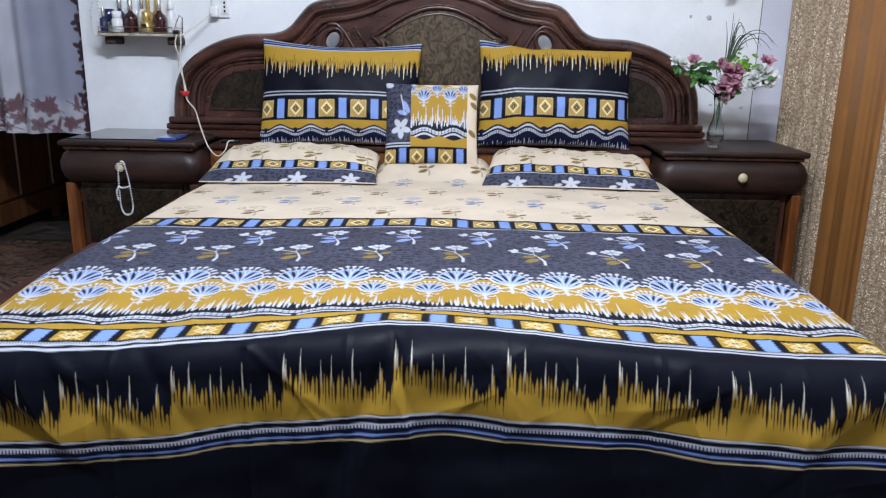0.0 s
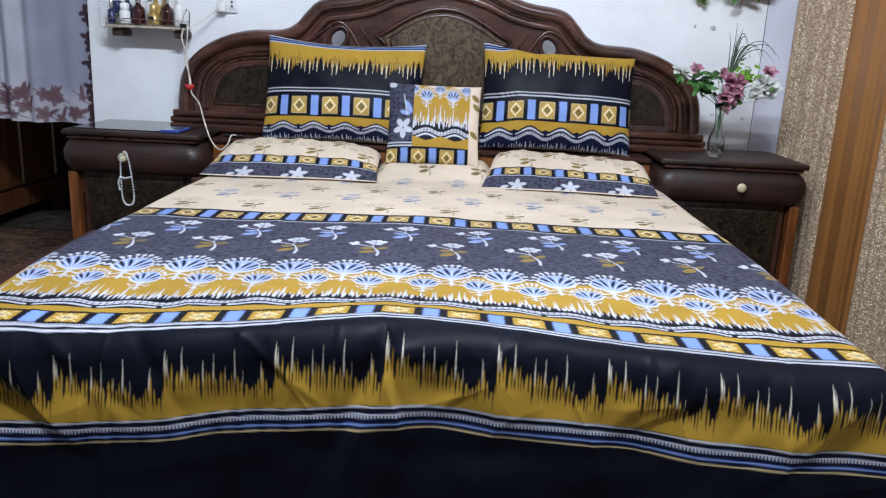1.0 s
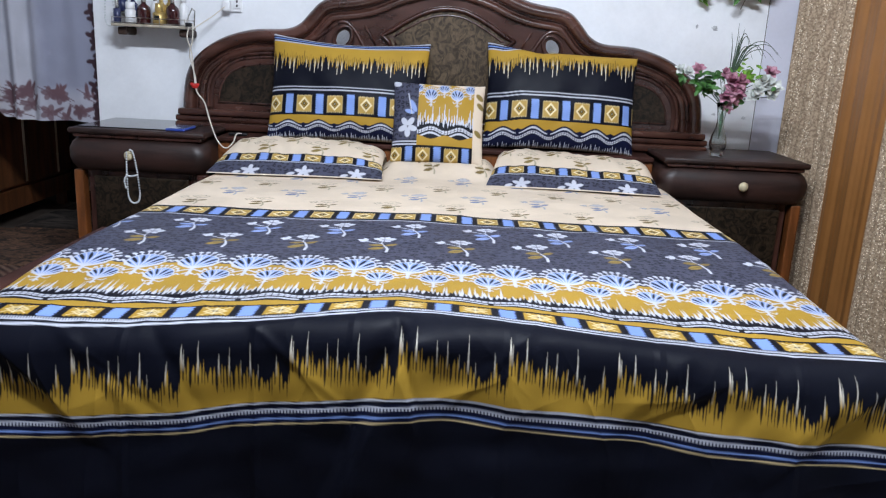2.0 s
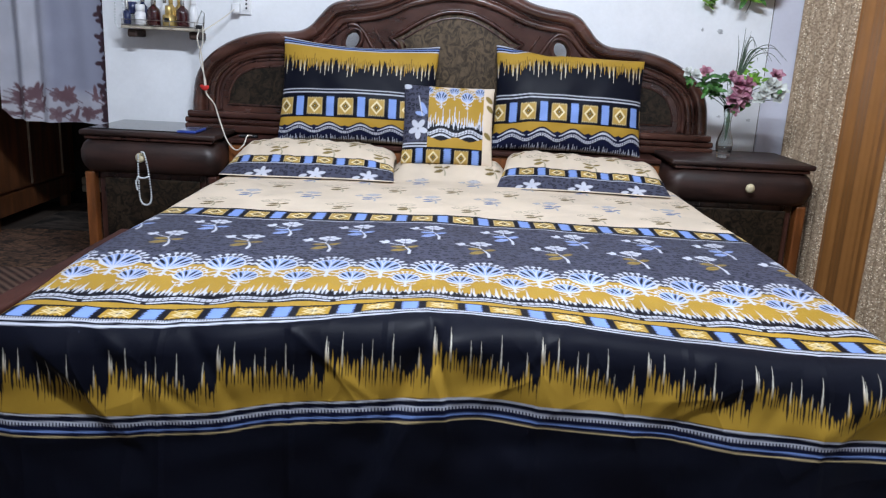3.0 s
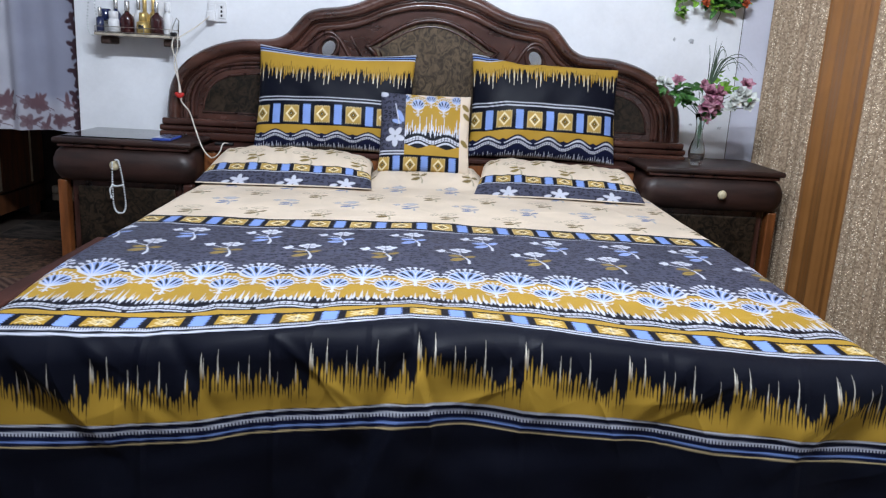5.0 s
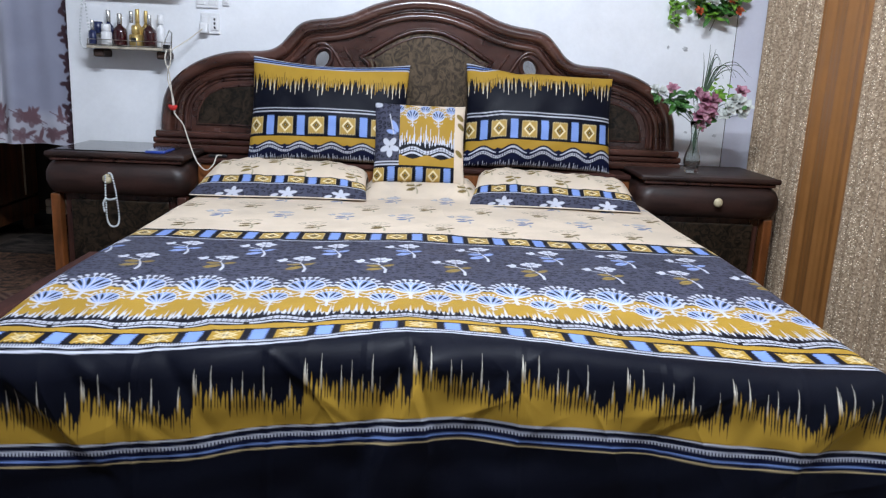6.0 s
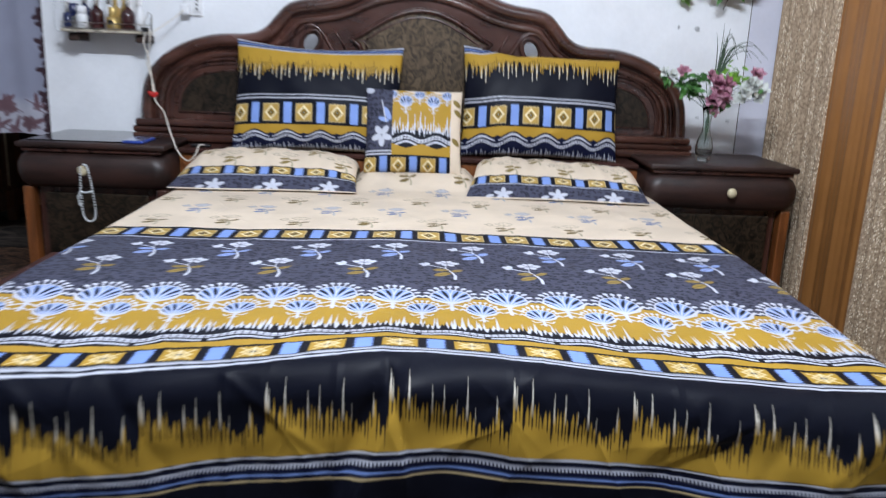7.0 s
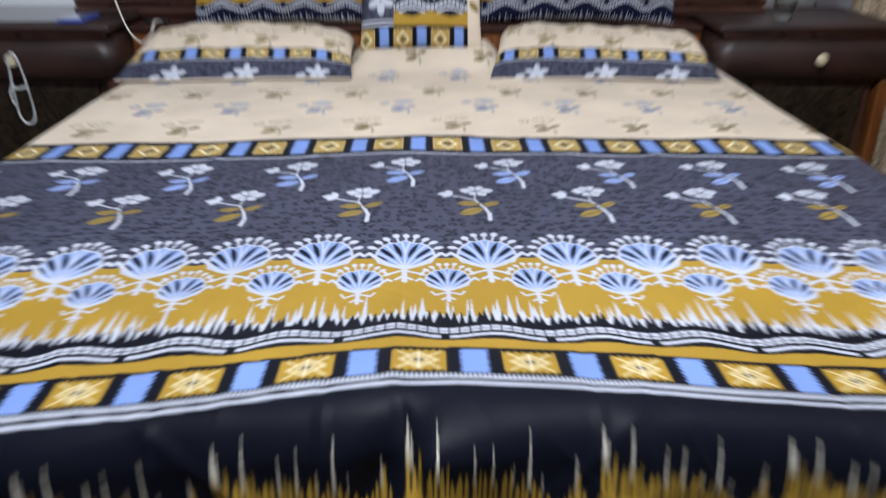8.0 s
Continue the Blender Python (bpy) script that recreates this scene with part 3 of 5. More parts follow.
structure("wall_lintel", box(-3.25, -1.565, WALL_Y + 0.02, WALL_Y + 0.2, 2.15, 2.9, 0), WALL, "white wall over the curtained opening")


# ---- bed: headboard, rails, mattress, bedspread ----
HB_Y = 3.90                    # front plane of the headboard's panels
HALF = [(1.175, 0.745), (1.172, 0.80), (1.155, 0.90), (1.105, 0.985), (1.00, 1.060), (0.86, 1.105), (0.71, 1.116), (0.645, 1.142), (0.600, 1.190),
        (0.555, 1.236), (0.500, 1.258), (0.40, 1.272), (0.32, 1.294), (0.22, 1.338), (0.10, 1.370), (0.0, 1.378)]


def outline(half, per=6):
    """A closed-at-the-foot outline, mirrored about the bed's middle, from right to left."""
    r = smooth_line([(a, b) for a, b in half], per)
    return [(BX + p.x, p.y) for p in r] + [(BX - p.x, p.y) for p in r[-2::-1]]


def moulding(line, section, y0, closed=False):
    """A moulding along an x-z line; section rows are (distance inward, depth towards the viewer)."""
    bm = bmesh.new()
    n = len(line)
    rows = []
    for i, (x, z) in enumerate(line):
        a = line[(i - 1) % n] if closed else line[max(i - 1, 0)]
        b = line[(i + 1) % n] if closed else line[min(i + 1, n - 1)]
        tx, tz = b[0] - a[0], b[1] - a[1]
        k = math.hypot(tx, tz) or 1
        nx, nz = -tz / k, tx / k
        rows.append([bm.verts.new((x + nx * o, y0 - d, z + nz * o)) for o, d in section])
    for a, b in list(zip(rows, rows[1:])) + ([(rows[-1], rows[0])] if closed else []):
        for i in range(len(section) - 1):
            bm.faces.new((a[i], b[i], b[i + 1], a[i + 1]))
    if not closed:
        for r in (rows[0], rows[-1]):
            try:
                bm.faces.new(r)
            except ValueError:
                pass
    bmesh.ops.recalc_face_normals(bm, faces=bm.faces[:])
    return bm


def plate(line, y0, y1):
    """A flat board with an x-z outline."""
    bm = bmesh.new()
    a = [bm.verts.new((x, y0, z)) for x, z in line]
    b = [bm.verts.new((x, y1, z)) for x, z in line]
    bm.faces.new(a)
    bm.faces.new(b[::-1])
    for i in range(len(line)):
        j = (i + 1) % len(line)
        bm.faces.new((a[i], a[j], b[j], b[i]))
    bmesh.ops.recalc_face_normals(bm, faces=bm.faces[:])
    bmesh.ops.triangulate(bm, faces=[f for f in bm.faces if len(f.verts) > 4])
    return bm


def shrink(line, d):
    out = []
    n = len(line)
    for i, (x, z) in enumerate(line):
        a, b = line[max(i - 1, 0)], line[min(i + 1, n - 1)]
        k = math.hypot(b[0] - a[0], b[1] - a[1]) or 1
        out.append((x - (b[1] - a[1]) / k * d, z + (b[0] - a[0]) / k * d))
    return out


ROUND = [(0.0, -0.06), (-0.002, 0.0), (0.002, 0.020), (0.012, 0.034), (0.028, 0.042), (0.042, 0.040), (0.052, 0.030), (0.058, 0.016), (0.060, 0.008),
         (0.066, 0.006), (0.070, 0.014), (0.078, 0.022), (0.090, 0.022), (0.098, 0.014), (0.100, 0.004), (0.100, -0.01)]
BEADING = [(0.0, -0.01), (0.0, 0.010), (0.005, 0.016), (0.012, 0.016), (0.017, 0.010), (0.018, 0.004), (0.022, 0.003), (0.026, 0.007), (0.032, 0.003), (0.032, -0.01)]

ARCHWAY = [(0.0, -0.01), (0.0, 0.006), (0.005, 0.020), (0.012, 0.024), (0.019, 0.020), (0.022, 0.008), (0.026, 0.004), (0.034, 0.005), (0.038, 0.010), (0.043, 0.008), (0.045, -0.01)]


def build_bed():
    bed = thing("double_bed", (0, 0, 0), "dark varnished wooden double bed with a carved arched headboard", "bed")
    top = outline(HALF)
    part("headboard_panel", plate(shrink(top, 0.02), HB_Y, HB_Y + 0.05), WOOD, bed)
    part("headboard_moulding", moulding(top, ROUND, HB_Y), WOOD, bed, "thick rounded dark wood moulding along the arch", True)
    # centre burl panel with a pointed arch
    arch = [(0.262, 0.72), (0.262, 1.050), (0.272, 1.078), (0.305, 1.112), (0.258, 1.140), (0.20, 1.178), (0.14, 1.212), (0.08, 1.236), (0.04, 1.244), (0.0, 1.247)]
    mx = BX + 0.012
    a = [(mx + p, q) for p, q in arch] + [(mx - p, q) for p, q in arch[-2::-1]]
    part("centre_panel", plate(a, HB_Y - 0.006, HB_Y), BURL, bed, "dark mottled burl veneer panel")
    part("centre_beading", moulding(a[1:-1], ARCHWAY, HB_Y), WOODX, bed, "deep dark bevelled frame round the burl", True)
    for s in (1, -1):
        # a raised boss round the oval, and two carved strokes beside it
        dome = smooth_line([(0.352, 1.040), (0.378, 1.085), (0.410, 1.135), (0.448, 1.166), (0.490, 1.162), (0.540, 1.125), (0.610, 1.070)], 4)
        dl = [(mx + s * p.x, p.y) for p in dome]
        part("boss", plate((dl if s > 0 else dl[::-1]), HB_Y - 0.010, HB_Y), WOODX, bed, "", False)
        part("shoulder_moulding", moulding(dl[::-1] if s > 0 else dl, BEADING, HB_Y - 0.002), WOODX, bed, "", True)
        stroke = [(mx + s * 0.366, 1.150), (mx + s * 0.340, 1.112), (mx + s * 0.316, 1.068)]
        part("carved_stroke", moulding(stroke if s > 0 else stroke[::-1], [(0, -0.01), (0.001, 0.006), (0.005, 0.009), (0.009, 0.006), (0.010, -0.01)], HB_Y), WOODX, bed, "", True)
        ring = [(mx + s * 0.464 + 0.036 * math.cos(t) - s * 0.012 * math.sin(t), 1.090 + 0.044 * math.sin(t)) for t in np.linspace(0, 2 * math.pi, 33)[:-1] * -1]
        part("oval_ring", moulding(ring, [(0, -0.01), (0, 0.012), (0.006, 0.018), (0.012, 0.012), (0.013, -0.01)], HB_Y - 0.010, True), WOODX, bed, "", True)
        disc = [(mx + s * 0.464 + 0.028 * math.cos(t) - s * 0.009 * math.sin(t), 1.090 + 0.034 * math.sin(t)) for t in np.linspace(0, 2 * math.pi, 33)[:-1]]
        part("oval_mirror", plate(disc, HB_Y - 0.014, HB_Y - 0.0105), MIRROR, bed, "small oval mirror inlay")
        # side panels: rounded outer shoulder, burl inset
        sh = smooth_line([(1.072, 0.755), (1.066, 0.85), (1.026, 0.930), (0.94, 0.992), (0.83, 1.014), (0.70, 1.018), (0.56, 1.012)], 5)
        sl = [(BX + s * p.x, p.y) for p in sh]
        sl = sl if s > 0 else sl[::-1]
        part("side_moulding", moulding(sl, BEADING, HB_Y), WOODX, bed, "", True)
        inn = smooth_line([(1.018, 0.778), (1.008, 0.848), (0.970, 0.910), (0.90, 0.948), (0.80, 0.964), (0.70, 0.964), (0.58, 0.955)], 4)
        il = [(BX + s * p.x, p.y) for p in inn] + [(BX + s * 0.58, 0.778)]
        part("side_burl_panel", plate(il, HB_Y - 0.005, HB_Y), BURLDARK, bed, "dark mottled burl veneer inset")
        part("burl_beading", moulding(il if s > 0 else il[::-1], [(0, -0.01), (0, 0.006), (0.004, 0.009), (0.008, 0.006), (0.009, -0.01)], HB_Y, True), WOODX, bed, "", True)
    for z0, z1, d, w in ((0.66, 0.695, 0.075, 1.195), (0.695, 0.722, 0.055, 1.20), (0.722, 0.752, 0.065, 1.185)):
        part("base_ledge", box(BX - w, BX + w, HB_Y - d, HB_Y + 0.05, z0, z1, 0.009, 3), WOOD, bed, "", True)
    part("headboard_base", box(BX - 1.0, BX + 1.0, HB_Y, HB_Y + 0.05, 0.0, 0.66, 0.003), WOODX, bed)
    part("head_shelf", box(BX - 0.955, BX + 0.922, 3.655, HB_Y - 0.01, 0.635, 0.655, 0.005), BOARD, bed, "narrow dark shelf behind the pillows")
    part("head_box", box(BX - 0.955, BX + 0.922, 3.67, HB_Y - 0.002, 0.28, 0.633, 0.003), ORANGE, bed, "orange stained wood board")
    for s in (1, -1):
        part("side_rail", box(BX + s * 0.82 - 0.02, BX + s * 0.82 + 0.02, 1.78, 3.668, 0.16, 0.34, 0.004), WOOD, bed)
    part("side_board", box(BX - 1.000, BX - 0.945, 1.80, 2.62, 0.20, 0.490, 0.008, 3), BOARD, bed, "dark red-brown board along the bed's side")
    part("foot_rail", box(BX - 0.80, BX + 0.80, 1.78, 1.82, 0.16, 0.34, 0.004), WOOD, bed)
    for x in (-0.80, 0.80):
        part("leg", box(BX + x - 0.04, BX + x + 0.04, 1.80, 1.88, 0.0, 0.16, 0.006), WOODX, bed)
    part("slat_base", box(BX - 0.80, BX + 0.80, 1.82, 3.668, 0.25, 0.30, 0.0), ORANGE, bed)
    tagged(link("mattress", box(BX - 0.80, BX + 0.80, 1.80, 3.65, 0.302, 0.50, 0.04, 3), CREAM), "thick cotton mattress hidden under the bedspread", "mattress")
    return bed


build_bed()


def smoothstep(a, b, v):
    t = np.clip((v - a) / (b - a), 0, 1)
    return t * t * (3 - 2 * t)


def slack(U, reach_l, reach_r):
    """How far the cloth has slid down at the sides, 0 near the middle and 1 at the edges."""
    d = U - 0.10
    return np.where(d < 0, 1 - np.exp(-(d / reach_l) ** 2), 0), np.where(d > 0, 1 - np.exp(-(d / reach_r) ** 2), 0)


def crumple(U, P):
    """Fine irregular wrinkles, about -1 to 1."""
    rng = random.Random(3)
    out = np.zeros_like(U)
    for i in range(14):
        a, f = rng.uniform(0, math.pi), rng.uniform(18, 75)
        warp = 1.6 * np.sin(rng.uniform(4, 9) * U + rng.uniform(4, 9) * P + rng.uniform(0, 6))
        out += np.sin(f * (math.cos(a) * U + math.sin(a) * P) + warp + rng.uniform(0, 6)) * (22 / f)
    return out / 4


def creases(U, P):
    """Narrow ridges where cotton has buckled, 0 to about 1, running aslant and dying out."""
    rng = random.Random(8)
    out = np.zeros_like(U)
    for i in range(9):
        a, f = rng.uniform(-0.9, 0.9), rng.uniform(7, 15)
        ph = f * (U * math.cos(a) + P * math.sin(a)) + 0.7 * np.sin(5 * U + 11 * P + rng.uniform(0, 6)) + rng.uniform(0, 6)
        patch = np.clip(np.sin(rng.uniform(4, 8) * U + rng.uniform(0, 6)) * np.sin(rng.uniform(9, 16) * P + rng.uniform(0, 6)), 0, 1)
        out += patch * (1 - np.abs(np.sin(ph))) ** 6
    return out


def bed_surface(U, P):
    """The bedspread's shape: U across and P along the cloth, in metres on the cloth."""
    r, half, ye, q = 0.06, 0.884, 1.75, math.pi / 2
    f = np.clip(ye - P, 0, None)
    ang = np.clip(f / r, 0, q)
    below = np.clip(f - r * q, 0, None)
    y = np.where(P > ye, P, ye - r * np.sin(ang)) - 0.06 * below
    dz = r * (1 - np.cos(ang)) + below
    ux = U - 0.074
    g = np.clip(np.abs(ux) - half, 0, None)
    ag = np.clip(g / r, 0, q)
    bl = np.clip(g - r * q, 0, None)
    x = 0.074 + np.sign(ux) * (np.minimum(np.abs(ux), half) + r * np.sin(ag) + 0.05 * bl)
    dx = r * (1 - np.cos(ag)) + bl
    l_, r_ = slack(U, 0.45, 0.42)
    z0 = 0.552 + 0.016 * smoothstep(1.94, 1.74, P) * np.exp(-((U - 0.06) / 0.20) ** 2)
    z0 = z0 - l_ * (0.004 + 0.026 * smoothstep(2.2, 1.72, P)) - r_ * (0.008 + 0.025 * smoothstep(2.5, 1.72, P))
    z0 = z0 + 0.0025 * np.sin(7.1 * U + 3.0 * P) * np.sin(5.3 * P - 2 * U) + 0.0012 * np.sin(19 * U + 2.2 * np.sin(8 * P))
    # the cloth bulges up towards the head, between the lying pillows
    z0 = z0 + 0.066 * smoothstep(3.40, 3.64, P) * smoothstep(-0.22, -0.12, U) * (1 - smoothstep(0.24, 0.33, U))
    z = z0 - np.maximum(dx, dz)
    # soft folds in the hanging front, and one lifted pleat near the middle
    w = smoothstep(0.0, 0.10, f)
    deep = smoothstep(0.05, 0.45, f)
    fold = 0.010 * np.sin(9.0 * U + 0.8) + 0.006 * np.sin(17.0 * U + 2.0 + 2.0 * f) + 0.003 * np.sin(31 * U + 5 * f)
    # one lifted tent-like pleat near the middle: steep towards one side, easing out towards the other
    sd = U - 0.070 + 0.42 * (f - 0.05)
    pleat = np.where(sd > 0, np.exp(-(sd / 0.085) ** 2), np.exp(-(sd / 0.022) ** 2)) - 0.55 * np.exp(-((sd + 0.045) / 0.030) ** 2)
    y = y - w * (0.5 + deep) * fold - 0.027 * w * pleat * (1 - 0.5 * deep)
    z = z + 0.008 * w * pleat
    # long slanting drapes at both ends, where the cloth is pulled towards the corners
    for ux0, slope, amp, f0, fw in ((-0.76, 0.98, 0.013, 0.16, 0.11), (-0.60, 1.25, 0.006, 0.10, 0.09), (0.98, -1.05, 0.012, 0.15, 0.10), (0.70, -1.5, 0.006, 0.12, 0.08)):
        sd = (U - ux0 - slope * (f - 0.05)) * (1 if slope > 0 else -1)
        ridge = np.where(sd > 0, np.exp(-(sd / 0.10) ** 2), np.exp(-(sd / 0.020) ** 2))
        y = y - amp * ridge * w * np.exp(-((f - f0) / fw) ** 2)
    cr = np.zeros_like(U)
    for cx, sl, wd, am in ((-0.55, 0.9, 0.022, 0.009), (-0.40, 0.6, 0.018, -0.007), (0.52, -0.8, 0.022, 0.008), (0.72, -0.5, 0.020, -0.007), (0.30, 0.3, 0.02, 0.005),
                           (0.045, 0.25, 0.010, -0.010), (-0.16, 1.1, 0.014, 0.005), (0.20, -0.9, 0.014, 0.005), (0.86, -0.9, 0.025, 0.009)):
        cr += 0.65 * am * np.exp(-((U - cx - sl * (f - 0.12)) / wd) ** 2) * np.exp(-((f - 0.10) / 0.10) ** 2)
    z = z + 0.0007 * crumple(U, P) * smoothstep(0.9, 0.7, np.abs(U - 0.07))
    cr = cr + 0.0045 * crumple(U * 0.8, P * 1.3 + 3.0) * w
    cr = cr + 0.0030 * creases(U, P) * w
    z = z + 0.0022 * creases(U * 0.9 + 2, P + 1) * smoothstep(0.9, 0.7, np.abs(U - 0.07)) * (1 - w)
    # ironed creases where the cloth lay folded
    for cx in (-0.505, -0.25, -0.06, 0.24, 0.53, 0.80):
        cr += 0.0020 * np.clip(1 - np.abs(U - cx) / 0.012, 0, 1)
    return x, y - cr, z


def build_bedspread():
    top = np.concatenate([np.linspace(3.64, 3.36, 40), np.linspace(3.357, 2.80, 215), np.linspace(2.7976, 1.745, 420)])
    front = np.concatenate([np.linspace(1.745, 1.455, 112), np.linspace(1.445, 1.17, 20)])
    spread = thing("bedspread", (0, 0, 0), "printed cotton bedspread in cream, charcoal, mustard and navy bands", "bedspread")
    for name, p, n, label in (("spread_top", top, 960, "flowered cream and charcoal top with a palmette border"), ("front_drop", front, 1350, "navy and mustard drop hanging at the foot")):
        u = np.concatenate([np.linspace(-1.24, -0.900, 14), np.linspace(-0.895, 1.037, n), np.linspace(1.040, 1.36, 14)])
        U, P = np.meshgrid(u, p)
        X, Y, Z = bed_surface(U, P)
        l_, r_ = slack(U, 0.45, 0.42)
        slide = 0.040 * l_ + 0.010 * r_ + 0.003 * np.sin(6 * U + 1)
        step = 1.93 / n
        col = sum(bed_print(U + k * step, P + slide) for k in (-0.36, 0.0, 0.36)) / 3
        grid_mesh(name, X, Y, Z, PRINT, spread, col)["label"] = label
    return spread


build_bedspread()


# ---- pillows ----
def cushion_shape(w, h, t, nu, nv, puff=0.42):
    """Front and back of a stuffed case: returns u, v in metres and the half thickness."""
    u, v = np.meshgrid(np.linspace(-1, 1, nu), np.linspace(-1, 1, nv))
    k = np.clip((1 - u ** 2) * (1 - v ** 2), 0, 1) ** puff
    waist = 1 - 0.035 * (1 - v ** 2) * np.abs(u) ** 3
    waist2 = 1 - 0.045 * (1 - u ** 2) * np.abs(v) ** 3
    return u * w / 2 * waist, v * h / 2 * waist2, k * t / 2, u, v


def build_pillow(name, w, h, t, m, printer, label, wrinkle, seed, top=None):
    pil = thing(name, m.translation, label, "pillow")
    nu, nv = int(w / 0.0025), int(h / 0.0030)
    X, V, K, u, v = cushion_shape(w, h, t, nu, nv)
    X0, V0 = u * w / 2, v * h / 2
    wr = 0.35 * wrinkle * crumple(1.2 * X0 + seed, 1.2 * V0) + wrinkle * (np.sin(14 * X0 + seed + 6 * V0) * np.sin(9 * V0 + seed * 2) + 0.5 * np.sin(33 * X0 + 11 * np.sin(7 * V0 + seed)))
    col = printer(X0, h / 2 - V0)
    if top is not None:
        V = V + top(u) * smoothstep(-0.2, 1.0, v)
    rot = m.to_3x3()
    for nm, sg in (("front", 1), ("back", -1)):
        D = -sg * (K + wr * np.clip(K / (t / 2), 0, 1) * 1.0) if sg > 0 else K
        P = np.stack([X, D, V], -1) @ np.array(rot).T
        ob = grid_mesh("pillow_" + nm, P[..., 0], P[..., 1], P[..., 2], PRINT, pil, col, flip=sg < 0)
    return pil


def lean(x, y, z, back, turn=0, roll=0):
    """Pose of a standing pillow: leaning back by that many degrees about its middle."""
    return pose(x, y, z, 0, 0, turn) @ pose(0, 0, 0, -back, roll, 0)


build_pillow("standing_pillow", 0.685, 0.445, 0.16, lean(-0.356, 3.745, 0.866, 20, 0, 0.0), lambda x, v: pillow_print(x, v - 0.024 * smoothstep(0.03, 0.12, v) * (1 - smoothstep(0.36, 0.46, v))),
             "plump upright pillow in printed case with mustard spikes, diamonds and waves", 0.004, 1.0, lambda u: 0.024 * u ** 2 - 0.010 - 0.006 * u)
build_pillow("standing_pillow", 0.655, 0.430, 0.16, lean(0.558, 3.765, 0.864, 16, 0, 0.8), lambda x, v: pillow_print(x, v + smoothstep(-0.27, -0.15, x) * (0.012 + 0.024 * (1 - smoothstep(0.03, 0.20, v)))),
             "plump upright printed pillow with mustard spikes and a folded top edge", 0.004, 4.0, lambda u: 0.004 - 0.008 * u + 0.016 * np.exp(-((u + 1.0) / 0.3) ** 2) - 0.008 * np.exp(-((u + 0.3) / 0.15) ** 2))
build_pillow("square_cushion", 0.388, 0.348, 0.11, lean(0.038, 3.628, 0.758, 22, 2, 0.5), cushion_print,
             "small square cushion pieced from charcoal, mustard and cream prints", 0.002, 2.0)


def build_flat_pillow(m, label, seed):
    pil = thing("lying_pillow", m.translation, label, "pillow")
    w, d, t = 0.685, 0.345, 0.118
    nu, nv = 220, 150
    u, a = np.meshgrid(np.linspace(-1, 1, nu), np.linspace(0, 1, nv))
    # cross section from the front seam over the top to the back seam
    q = np.clip(a / 0.84, 0, 1)
    cz = 1 - (1 - q) ** 1.75
    end = np.clip(1 - np.abs(u) ** 7, 0, 1) ** 0.6
    yy = (a - 0.5) * d + 0.010 * np.sin(3 * u + seed)
    zz = t * cz * np.clip(1 - np.clip((a - 0.84) / 0.16, 0, 1) ** 2, 0, 1)
    zz = zz * (0.52 + 0.48 * end) * (0.94 + 0.06 * np.cos(2.2 * u + seed)) + 0.003 * np.sin(13 * u + seed + 5 * yy) * end * cz + 0.0016 * np.sin(37 * u + 20 * yy) * cz * end
    X = u * w / 2 * (1 - 0.025 * np.sin(np.pi * a) * np.abs(u)) + 0.045 * a * np.clip(-u, 0, 1) ** 3
    arc = np.concatenate([np.zeros((1, nu)), np.cumsum(np.hypot(np.diff(yy, axis=0), np.diff(zz, axis=0)), 0)])
    v = arc[:, nu // 2][:, None] * np.ones_like(u)
    col = flat_print(u * w / 2 + 0.02 * seed, v)
    R = np.array(m.to_3x3()).T
    P = np.stack([X, yy, zz], -1) @ R
    grid_mesh("pillow_top", P[..., 0], P[..., 1], P[..., 2], PRINT, pil, col)
    B = np.stack([X[[0, -1]], yy[[0, -1]], zz[[0, -1]]], -1) @ R
    grid_mesh("pillow_base", B[..., 0], B[..., 1], B[..., 2], PRINT, pil, col[[0, -1]], True)
    return pil


build_flat_pillow(pose(-0.512, 3.492, 0.556, 0, 0, 1.8), "flat pillow in cream case with diamond border and charcoal edge", 0.4)
build_flat_pillow(pose(0.590, 3.505, 0.552, 0, 0, -2), "flat pillow in cream case edged with white flowers on charcoal", 1.7)


